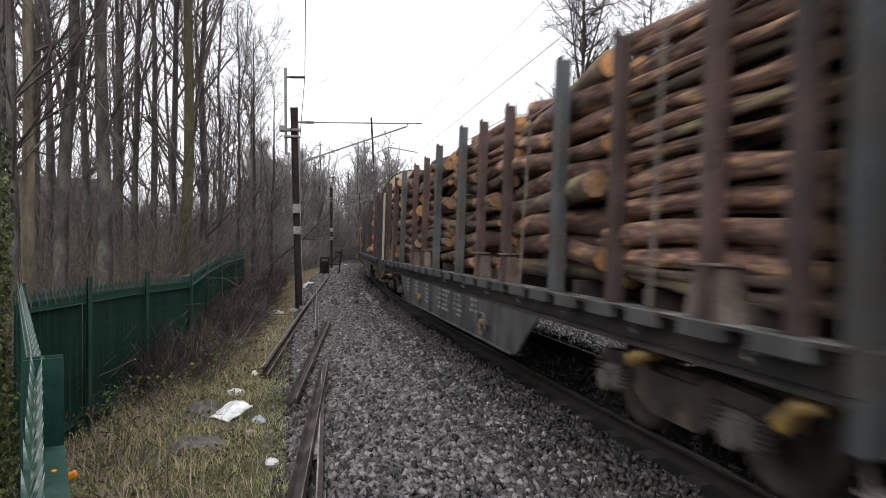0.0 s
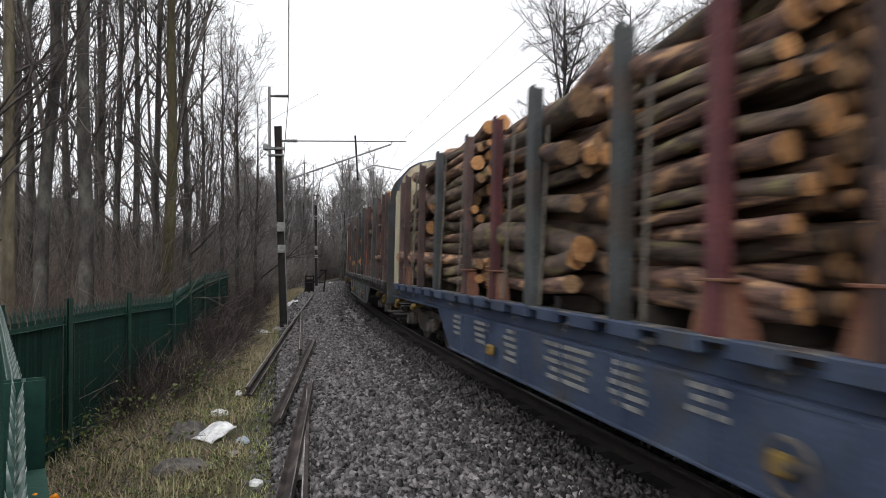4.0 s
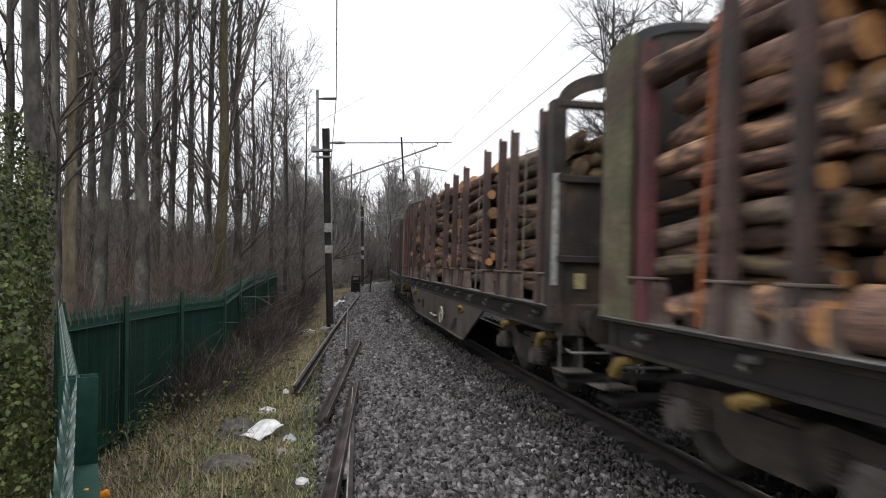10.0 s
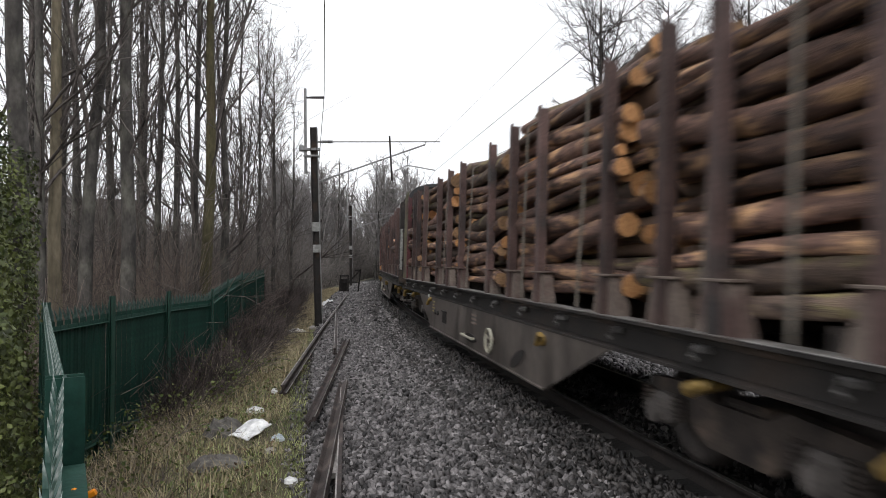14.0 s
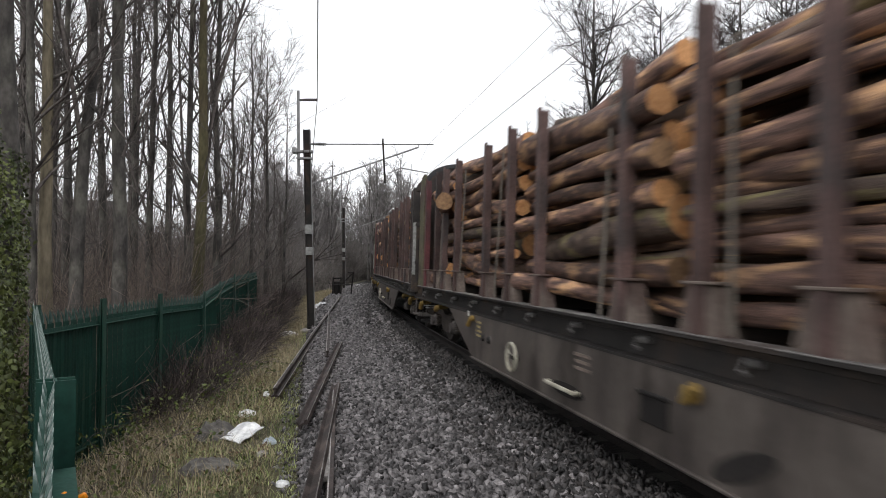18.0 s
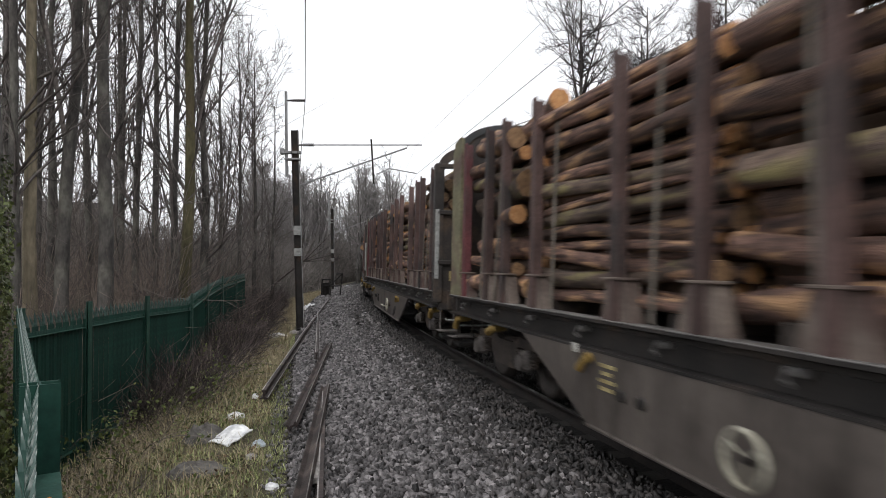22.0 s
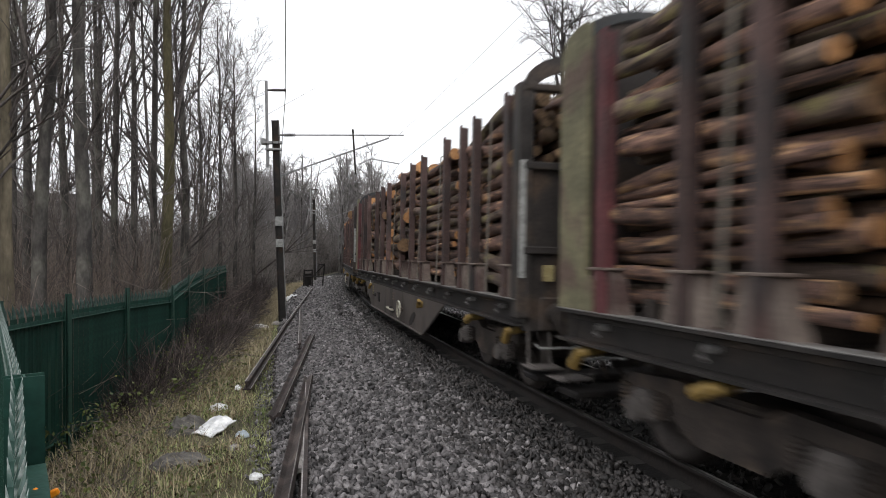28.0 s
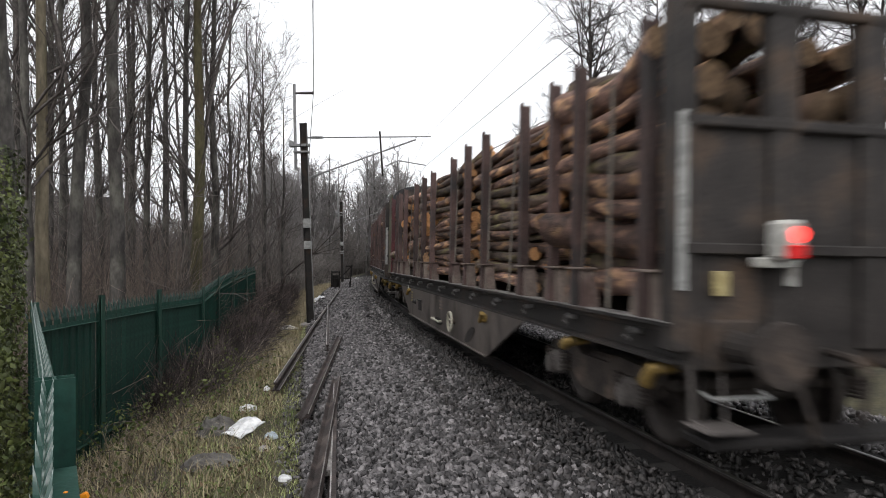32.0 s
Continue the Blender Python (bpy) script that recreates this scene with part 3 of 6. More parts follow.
lying_rail("long rusty scrap rail lying beside the track", (-2.34, 9.5, -0.2), (-3.02, 15.9, -0.14), 0, 0.85)
lying_rail("long rusty scrap rail lying beside the track", (-3.0, 15.7, -0.14), (-5.05, 35.0, -0.12), 0, 0.9)
lying_rail("rusty scrap rail lying on its side in the ballast", (-1.56, 7.45, -0.12), (-2.2, 14.8, -0.1), 62, 0.8)
lying_rail("rusty scrap rail lying on its side in the ballast", (-0.80, 3.3, -0.1), (-1.5, 9.7, -0.09), 60, 0.75)
lying_rail("rusty scrap rail lying on the ballast edge", (-0.66, 4.1, -0.16), (-1.42, 9.3, -0.16), 0, 0.7)
lying_rail("pale rusty scrap rail on the ballast", (-2.14, 13.0, -0.12), (-3.9, 24.0, -0.1), 0, 0.8)
solid("concrete_strip", Geo().prism([(-0.03, 0), (0.03, 0), (0.024, 0.05), (-0.024, 0.05)], 0, 3.6, 1), CONC, "narrow pale concrete strip lying between scrap rails", "concrete strip", m=pose(-0.93, 5.6, -0.13, 0, 0, 7.5))
for x, y, r, n in ((-3.9, 22.8, 8, 0.9), (-4.1, 23.6, -4, 0.8), (-3.75, 21.9, 14, 0.7)):
    solid("concrete_post", Geo().box(-0.06, -n, 0, 0.06, n, 0.12, 0.015), CONC, "pale broken concrete post lying in grass", "concrete post", "broken posts", m=pose(x, y, up(x, y) + 0.02, 2, 0, r))


# ---- overhead line masts ----
def h_beam(g, x0, y0, z0, x1, y1, z1, w=0.2, t=0.016):
    """An H-section column between two points, leaning as they do."""
    d = Vector((x1 - x0, y1 - y0, z1 - z0))
    m = Matrix.Translation((x0, y0, z0)) @ d.to_track_quat("Z", "Y").to_matrix().to_4x4()
    o, i = w / 2, t / 2
    g.prism([(-o, -o), (o, -o), (o, -o + t), (i, -o + t), (i, o - t), (o, o - t), (o, o), (-o, o), (-o, o - t), (-i, o - t), (-i, -o + t), (-o, -o + t)], 0, d.length, 2, turn=m)
    return g


def insulator(g, a, b, r=0.055):
    a, b = Vector(a), Vector(b)
    n = 14
    pts, rad = [], []
    for i in range(n + 1):
        pts.append(a.lerp(b, i / n))
        rad.append(r if i % 2 else r * 0.5)
    return g.tube(pts, rad, 10)


def mast(x, y, lean, top, reach, label):
    """A line mast with its cantilever, feeder arm and bands. reach: x of the contact wire."""
    o = thing("catenary_mast", label, "mast", "overhead line masts", pose(x, y, up(x, y)))
    b = up(x, y)
    part("column", h_beam(Geo(), 0, 0, 0, lean, 0, top - b, 0.2), MAST, o, "dark rusting steel column")
    part("foundation", Geo().box(-0.3, -0.3, -0.4, 0.3, 0.3, 0.06, 0.03), CONC, o, "weathered concrete footing")
    for z, h in ((2.85, 0.28), (2.18, 0.24)):
        f = z / (top - b)
        part("band", Geo().box(lean * f - 0.107, -0.107, z - b - h / 2, lean * f + 0.107, 0.107, z - b + h / 2, 0.004), BAND, o, "scuffed white painted band")
    part("earth_cable", Geo().tube([(lean * 0.9 + 0.13, -0.06, 5.0 - b), (lean * 0.5 + 0.125, -0.06, 2.6 - b), (0.13, -0.06, 0.0)], 0.014, 6), GALVPOLE, o, "pale cable strapped to the column")
    part("feeder_post", Geo().tube([(lean - 0.24, 0, 4.5 - b), (lean - 0.27, 0, 7.15 - b)], 0.045, 8), GALVPOLE, o, "grey tubular extension post")
    part("clamp", Geo().box(lean - 0.34, -0.09, 5.22 - b, lean + 0.2, 0.09, 5.3 - b, 0.01).box(lean - 0.44, -0.1, 5.2 - b, lean - 0.3, 0.1, 5.4 - b, 0.03).box(lean - 0.3, -0.11, 5.02 - b, lean + 0.18, 0.11, 5.08 - b, 0.01), GALVPOLE, o, "galvanised pipe clamps")
    arm = Geo().tube([(lean - 0.27, 0, 6.88 - b), (lean - 0.1, 0, 6.88 - b)], 0.03, 8)
    insulator(arm, (lean - 0.1, 0, 6.88 - b), (lean + 0.32, 0, 6.88 - b))
    part("feeder_insulator", arm, INSUL, o, "brown ribbed insulator")
    tie = Geo().tube([(lean + 0.1, 0, 5.5 - b), (lean + 0.25, 0, 5.5 - b)], 0.03, 8)
    insulator(tie, (lean + 0.25, 0, 5.5 - b), (lean + 0.6, 0, 5.5 - b), 0.06)
    tie.tube([(lean + 0.6, 0, 5.5 - b), (reach - x + 0.12, 0, 5.51 - b)], 0.02, 8)
    part("top_tie", tie, GALVPOLE, o, "thin horizontal tie tube")
    strut = Geo()
    foot = lean * (4.25 - b) / (top - b)
    strut.tube([(foot + 0.08, 0, 4.24 - b), (foot + 0.2, 0, 4.28 - b)], 0.03, 8)
    insulator(strut, (foot + 0.2, 0, 4.28 - b), (foot + 0.55, 0, 4.41 - b), 0.06)
    strut.tube([(foot + 0.55, 0, 4.41 - b), (reach - x - 0.35, 0, 5.42 - b), (reach - x - 0.33, 0, 5.5 - b)], 0.026, 8)
    part("bracket_strut", strut, GALVPOLE, o, "sloping bracket tube")
    drop = Geo().tube([(reach - x - 1.46, 0, 5.68 - b), (reach - x - 1.38, 0, 4.3 - b)], 0.028, 8)
    part("drop_tube", drop, MAST, o)
    reg = Geo().tube([(reach - x - 1.28, 0, 4.6 - b), (reach - x - 0.9, 0, 4.77 - b), (reach - x - 0.05, 0, 4.62 - b)], 0.018, 8)
    part("registration_arm", reg, GALVPOLE, o, "bent steady arm")
    return o


mast(-3.73, 19.6, -0.19, 5.95, -0.1, "dark steel overhead line mast with a cantilever and white bands")
mast(-6.85, 49.0, -0.06, 6.1, -3.3, "dark steel overhead line mast with white bands, further along")
mast(-6.2, 84.0, 0.0, 6.1, -2.4, "distant dark steel overhead line mast")


def wire(name, label, pts, r, sag=0.0):
    g = Geo()
    for a, b in zip(pts, pts[1:]):
        a, b = Vector(a), Vector(b)
        g.tube([a.lerp(b, i / 10) - Vector((0, 0, 4 * sag * (i / 10) * (1 - i / 10))) for i in range(11)], r, 5, caps=False)
    return solid(name, g, WIRE, label, "wire", "overhead wires")


wire("feeder_wire", "thin overhead feeder cable carried on the masts", [(5.5, -30, 6.9), (-3.6, 19.6, 6.88), (-3.75, 19.5, 4.6)], 0.012, 0.0)
wire("contact_wire", "thin contact wire above the track", [(8.0, -25, 4.6), (-0.15, 19.6, 4.6), (-3.35, 49, 4.6), (-2.45, 84, 4.6)], 0.006, 0.0)
wire("catenary_wire", "thin sagging catenary wire above the track", [(8.0, -25, 5.5), (-0.15, 19.6, 5.5), (-3.35, 49, 5.5), (-2.45, 84, 5.5)], 0.0035, 0.25)

# the steel cage and rubbish at the second mast
cage = thing("steel_cage", "black iron frame with a drum standing in weeds by the track", "iron frame", m=pose(-5.6, 39.5, -0.26, 0, 0, 8))
for x, lean in ((-0.62, 0.05), (-0.1, 0.0), (0.5, 0.16)):
    for y in (-0.3, 0.3):
        part("upright", Geo().tube([(x, y, 0), (x + lean, y, 1.55 if x > 0 else 1.2)], 0.045, 6), IRON, cage)
for z, x0, x1 in ((0.1, -0.62, 0.5), (0.75, -0.6, 0.56), (1.15, -0.58, -0.1), (1.5, 0.3, 0.68)):
    for y in (-0.3, 0.3):
        part("bar", Geo().tube([(x0, y, z), (x1, y, z)], 0.04, 6), IRON, cage)
for z in (0.1, 0.75):
    part("bar", Geo().tube([(0.52, -0.3, z), (0.52, 0.3, z)], 0.035, 6), IRON, cage)
part("brace", Geo().tube([(-0.1, -0.3, 0.75), (0.64, -0.3, 1.5)], 0.035, 6), IRON, cage)
part("drum", Geo().tube([(-0.36, 0, 0.14), (-0.36, 0, 0.95)], 0.22, 14), IRON, cage, "dark rusting drum")


# ---- litter ----
def crumple(name, x, y, sx, sy, sz, mat, label, seed, cat="litter", turn=0.0):
    """A crumpled low heap: a squashed, folded dome."""
    g = Geo()
    n, k = 18, 8
    verts, faces = [(0, 0, sz)], []
    for i in range(1, k + 1):
        for j in range(n):
            a, r = 2 * math.pi * j / n, i / k
            w = noise.noise((3 * r * math.cos(a) + seed, 3 * r * math.sin(a), 0))
            w2 = noise.noise((9 * r * math.cos(a) + seed, 9 * r * math.sin(a), 5))
            rr = r * (1 + 0.3 * noise.noise((math.cos(a) * 1.5, math.sin(a) * 1.5, seed)))
            verts.append((sx * rr * math.cos(a), sy * rr * math.sin(a), max(-0.03, sz * (1 - r ** 2.2) + 0.32 * sz * w + 0.2 * sz * w2) if i < k else -0.03))
    for j in range(n):
        faces.append((0, 1 + j, 1 + (j + 1) % n))
    for i in range(k - 1):
        for j in range(n):
            q = (j + 1) % n
            faces.append((1 + i * n + j, 1 + (i + 1) * n + j, 1 + (i + 1) * n + q, 1 + i * n + q))
    g.add(verts, faces)
    return solid(name, g, mat, label, cat, m=pose(x, y, up(x, y) + 0.02, 0, 0, turn))


def sheet(name, corner, u, v, mat, label, seed):
    """A stiff creased sheet lying askew: a bumpy patch with a thickness, from a corner along u and v."""
    n, k = 12, 10
    c, u, v = Vector(corner), Vector(u), Vector(v)
    top, low, faces = [], [], []
    for i in range(n + 1):
        for j in range(k + 1):
            a, b = i / n, j / k
            w = 0.022 * noise.noise((a * 3 + seed, b * 3, 0)) + 0.01 * noise.noise((a * 9, b * 9, seed))
            fold = -0.05 * abs(a - 0.45) - 0.06 * max(0.0, b - 0.75)
            edge = 0.012 * noise.noise((a * 5, b * 5, seed + 4))
            p = u * (a + edge) + v * (b + edge) + Vector((0, 0, w + fold + 0.025))
            top.append(p)
            low.append(p - Vector((0, 0, 0.012)))
    m = (n + 1) * (k + 1)
    for i in range(n):
        for j in range(k):
            q = i * (k + 1) + j
            faces.append((q, q + k + 1, q + k + 2, q + 1))
            faces.append((m + q, m + q + 1, m + q + k + 2, m + q + k + 1))
    rim = [i * (k + 1) for i in range(n + 1)] + [n * (k + 1) + j for j in range(1, k + 1)] + [i * (k + 1) + k for i in range(n - 1, -1, -1)] + list(range(k - 1, 0, -1))
    for p, q in zip(rim, rim[1:] + rim[:1]):
        faces.append((p, m + p, m + q, q))
    return solid(name, Geo().add(top + low, faces), mat, label, "bag", m=Matrix.Translation(c))


sheet("plastic_bag", (-2.53, 7.62, up(-2.5, 7.6) + 0.02), (0.30, -0.2, 0.0), (0.22, 0.24, 0.15), LITTER, "creased white plastic sack lying on the grass", 3)
crumple("old_sack", -2.62, 7.78, 0.26, 0.2, 0.17, SACK, "collapsed grey sack on the grass", 2, "sack")
crumple("plastic_bag", -2.56, 8.85, 0.14, 0.1, 0.055, LITTER, "small dirty white bag in the grass", 3, "bag")
crumple("stone_slab", -2.3, 6.55, 0.3, 0.19, 0.09, SACK, "flat grey stone slab sunk in grass", 4, "stone", 10)
crumple("litter_scrap", -1.88, 7.4, 0.09, 0.07, 0.05, LITTER_BLUE, "pale blue plastic scrap", 5)
crumple("litter_scrap", -1.84, 6.95, 0.08, 0.05, 0.03, CONC, "pale torn paper scrap", 6)
crumple("litter_scrap", -1.39, 5.98, 0.07, 0.05, 0.03, LITTER, "torn white plastic scrap", 7)
crumple("litter_scrap", -2.92, 8.3, 0.06, 0.05, 0.06, LITTER, "torn white plastic scrap", 8)
crumple("litter_scrap", -2.86, 8.0, 0.07, 0.03, 0.05, LITTER, "torn white plastic scrap", 9)
crumple("plastic_bag", -2.62, 10.1, 0.07, 0.06, 0.05, LITTER, "dirty white plastic bag in weeds", 10, "bag")
crumple("plastic_bag", -4.2, 18.6, 0.26, 0.2, 0.1, LITTER, "pale plastic sheet at the foot of the mast", 11, "bag")
crumple("plastic_bag", -5.2, 30.0, 0.4, 0.35, 0.22, LITTER, "white plastic sheet among scrap", 12, "bag")
crumple("plastic_bag", -6.6, 56.0, 0.5, 0.6, 0.25, LITTER, "white plastic sheet beside the ballast", 13, "bag")
crumple("plastic_bag", -5.15, 39.0, 0.3, 0.3, 0.22, LITTER, "white bag beside the steel cage", 14, "bag")


# ---- palisade fence ----
def pale_mesh(name, high, tipmat, wide=0.046, deep=0.028, splay=0.025):
    """A corrugated steel pale with a three-pronged splayed tip; faces -y."""
    g = Geo()
    t = 0.004
    xs = [(a * wide, b * deep) for a, b in ((-1, 0), (-0.57, 1), (-0.22, 0), (0.22, 0), (0.57, 1), (1, 0))]
    front = [(x, y) for x, y in xs]
    back = [(x, y + t) for x, y in xs][::-1]
    g.prism(front + back, 0.0, high - 0.16, 2)
    for c, lean, dz in ((-0.62 * wide, -0.035, -0.03), (0.0, 0.0, 0.0), (0.62 * wide, 0.035, -0.03)):
        w, z0, z1 = 0.0125, high - 0.165, high + dz
        b = [(c - w, 0.0, z0), (c + w, 0.0, z0), (c + w, 0.012, z0), (c - w, 0.012, z0)]
        bend = -0.5 * splay * abs(lean) / 0.035
        m = [(c + lean * 0.5 - w, bend, z1 - 0.06), (c + lean * 0.5 + w, bend, z1 - 0.06), (c + lean * 0.5 + w, bend + 0.012, z1 - 0.06), (c + lean * 0.5 - w, bend + 0.012, z1 - 0.06)]
        g.add(b + m + [(c + lean, -splay * abs(lean) / 0.035, z1)], [(0, 1, 5, 4), (1, 2, 6, 5), (2, 3, 7, 6), (3, 0, 4, 7), (4, 5, 8), (5, 6, 8), (6, 7, 8), (7, 4, 8)], 1)
    return g.mesh(name, [FENCE, tipmat])


PALE = pale_mesh("pale", 2.25, FARTIP)
PALE_NEAR = pale_mesh("pale", 2.25, TIP, 0.034, 0.022, -0.035)
FENCE_POSTS = [(-0.14, 0.2, 1.35), (-1.40, 2.34, 1.35), (-4.10, 6.60, 1.35), (-4.15, 8.03, 1.34), (-4.29, 10.03, 1.31), (-4.38, 12.2, 1.25), (-4.85, 14.5, 1.38), (-5.3, 17.0, 1.5), (-5.75, 19.8, 1.55), (-6.3, 23.0, 1.58)]


def fence_run(posts):
    for i, (a, b) in enumerate(zip(posts, posts[1:])):
        d = Vector((b[0] - a[0], b[1] - a[1]))
        n, ang = d.length, math.degrees(math.atan2(d.y, d.x))
        base = min(up(a[0], a[1]), up(b[0], b[1]), a[2] - 2.1)
        o = thing("palisade_fence", "green painted steel palisade fence with spiked pales beside the railway", "fence", "palisade bays", pose(a[0], a[1], 0, 0, 0, ang))
        k = (b[2] - a[2]) / n
        near = i == 0 or i == 1
        cnt = max(2, round(n / (0.19 if near else 0.155)))
        for j in range(cnt):
            u = (j + 0.5) * n / cnt
            if i == 0 and u < 1.0:
                continue
            top = a[2] + k * u + (0.04 if near else -0.06)
            p = part("pale", PALE_NEAR if near else PALE, None, o)
            p.matrix_local = pose(u, 0.02 if near else 0.075, top - 2.25, 0, 0, 180)
        if i == 2:
            part("sheet_panel", Geo().box(0.05, 0.062, -0.5, n - 0.05, 0.068, a[2] - 0.33, 0.001), FENCE, o, "flat dark green steel sheet")
        for z in (0.3, 1.75):
            g = Geo()
            v0 = -0.05 if near else 0.0
            g.prism([(v0, -0.025), (0.052, -0.025), (0.052, 0.025), (0.045, 0.025), (0.045, -0.018), (v0, -0.018)], 0.03, n - 0.03, 0)
            r = part("fence_rail", g, RAILGREEN if z < 1 else FENCE, o, "green rail, coloured lighter for its highlight" if z < 1 else "")
            r.matrix_local = pose(0, -0.035 if near else 0, a[2] - z, 0, -math.degrees(math.atan(k)), 0)
        g = Geo()
        w, t, h0 = 0.127 if near else 0.1, 0.008, a[2]
        o2, i2, v0, v1 = w / 2, t / 2, -0.075 if near else -0.03, t
        g.prism([(-o2, v0), (o2, v0), (o2, v0 + t), (i2, v0 + t), (i2, 0.0), (o2, 0.0), (o2, v1), (-o2, v1), (-o2, 0.0), (-i2, 0.0), (-i2, v0 + t), (-o2, v0 + t)], base - 0.3, h0, 2)
        if i > 0:
            p = part("fence_post", g, FENCE if near else RAILGREEN, o, "green steel H-section post")
            p.matrix_local = pose(0.0, -0.02, 0, 0, 0, 90) if i == 1 else pose(0, 0, 0)
    return


fence_run(FENCE_POSTS)
tag = Geo().box(-0.035, -0.01, -0.012, 0.03, 0.01, 0.012, 0.005).box(-0.035, -0.008, 0.01, -0.017, 0.008, 0.045, 0.005)
solid("orange_clip", tag, ORANGE, "small orange plastic clip fixed to the fence rail", "clip", m=pose(-1.16, 2.10, 1.005, 0, -25, 20))

# ---- a house far behind the wood ----
house = thing("house", "pale rendered house with a dark tiled roof behind the wood", "house", m=pose(-45.0, 80.0, -1.2, 0, 0, 28))
wall = part("wall", Geo().box(-6, -4, 0, 6, 4, 7.4, 0.02), CONC, house, "pale rendered wall")
roof = part("roof", Geo().prism([(-4.4, 7.35), (4.4, 7.35), (0, 11.0)], -6.3, 6.3, 0), SLATE, house, "dark tiled roof")
part("chimney", Geo().box(2.6, -0.4, 10.0, 3.3, 0.4, 12.2, 0.03), MAST, roof, "brick chimney")
for z in (1.0, 4.4):
    for x in (-4.2, -1.4, 1.4, 4.2):
        win = part("window", Geo().box(x - 0.65, -4.06, z, x + 0.65, -3.98, z + 1.4, 0.01), WHITE, wall)
        part("pane", Geo().box(x - 0.55, -4.075, z + 0.1, x + 0.55, -4.055, z + 1.3, 0.004), PANE, win, "dark window pane")


# ---- the timber train ----
DECK = 1.21
HALF = 8.83           # half the length of a wagon over its bulkheads
POSTS = (0.45, 1.83, 2.53, 3.58, 5.46, 6.63, 7.78)   # stanchions, metres in from each end


def build_bogie(parent, y, name="bogie"):
    g = Geo()
    frames = []
    for x in (-1.0, 1.0):
        side = [(-1.25, 0.62), (-1.15, 0.5), (-0.55, 0.42), (-0.35, 0.30), (0.35, 0.30), (0.55, 0.42), (1.15, 0.5), (1.25, 0.62), (1.2, 0.72), (0.5, 0.76), (0.3, 0.66), (-0.3, 0.66), (-0.5, 0.76), (-1.2, 0.72)]
        frames.append(Geo().prism([(y + a, b) for a, b in side], x - 0.06, x + 0.06, 0))
    g.box(-1.0, y - 0.25, 0.45, 1.0, y + 0.25, 0.72, 0.03)
    g.box(-0.3, y - 0.3, 0.7, 0.3, y + 0.3, 0.98, 0.05)
    bogie = part(name, g, BOGIE, parent, "grimy cast bogie with exposed springs")
    for f in frames:
        part("side_frame", f, BOGIE, bogie)
    for e in (-1.22, 1.22):
        part("end_bar", Geo().box(-0.94, y + e - 0.05, 0.55, 0.94, y + e + 0.05, 0.66, 0.02), BOGIE, bogie)
    for e in (-0.9, 0.9):
        half_set = [(0.0, 0.075), (0.64, 0.085), (0.65, 0.12), (0.69, 0.13), (0.71, 0.38), (0.665, 0.4), (0.66, 0.485), (0.685, 0.485), (0.695, 0.462), (0.785, 0.455), (0.79, 0.4), (0.75, 0.37), (0.735, 0.13), (0.79, 0.12), (0.8, 0.07), (0.97, 0.07), (0.97, 0.0)]
        w = Geo().lathe([(-u, r) for u, r in half_set[::-1]] + half_set[1:], 26)
        wheel = part("wheelset", w, TYRE, bogie, "worn steel wheels on an axle", True, pose(0, y + e, 0.46))
        WHEELS.setdefault(parent.name, []).append(wheel)
        for x in (-1.0, 1.0):
            k = 1 if x > 0 else -1
            a = Geo().box(min(x + 0.02 * k, x + 0.17 * k), y + e - 0.14, 0.36, max(x + 0.02 * k, x + 0.17 * k), y + e + 0.14, 0.62, 0.04)
            a.tube([(x + 0.15 * k, y + e, 0.47), (x + 0.23 * k, y + e, 0.47)], [0.115, 0.1], 14)
            part("axle_box", a, AXLE, bogie)
            for off in (-0.23, 0.23):
                s = Geo()
                n = 40
                s.tube([(x + 0.1 * k + 0.055 * math.cos(i * 0.9), y + e + off + 0.055 * math.sin(i * 0.9), 0.42 + 0.22 * i / n) for i in range(n)], 0.014, 5)
                part("spring", s, BOGIE, bogie)
    return bogie


WHEELS = {}


def build_buffer(parent, x, y, k):
    g = Geo()
    g.box(x - 0.2, min(y, y + 0.05 * k), 0.86, x + 0.2, max(y, y + 0.05 * k), 1.26, 0.03)
    g.tube([(x, y, 1.06), (x, y + 0.36 * k, 1.06)], [0.13, 0.105], 16)
    b = part("buffer", g, DARKBROWN, parent)
    part("buffer_head", Geo().tube([(x, y + 0.34 * k, 1.06), (x, y + 0.56 * k, 1.06), (x, y + 0.575 * k, 1.06), (x, y + 0.61 * k, 1.06)], [0.075, 0.08, 0.24, 0.225], 20), BOGIE, b, "greasy round buffer head")


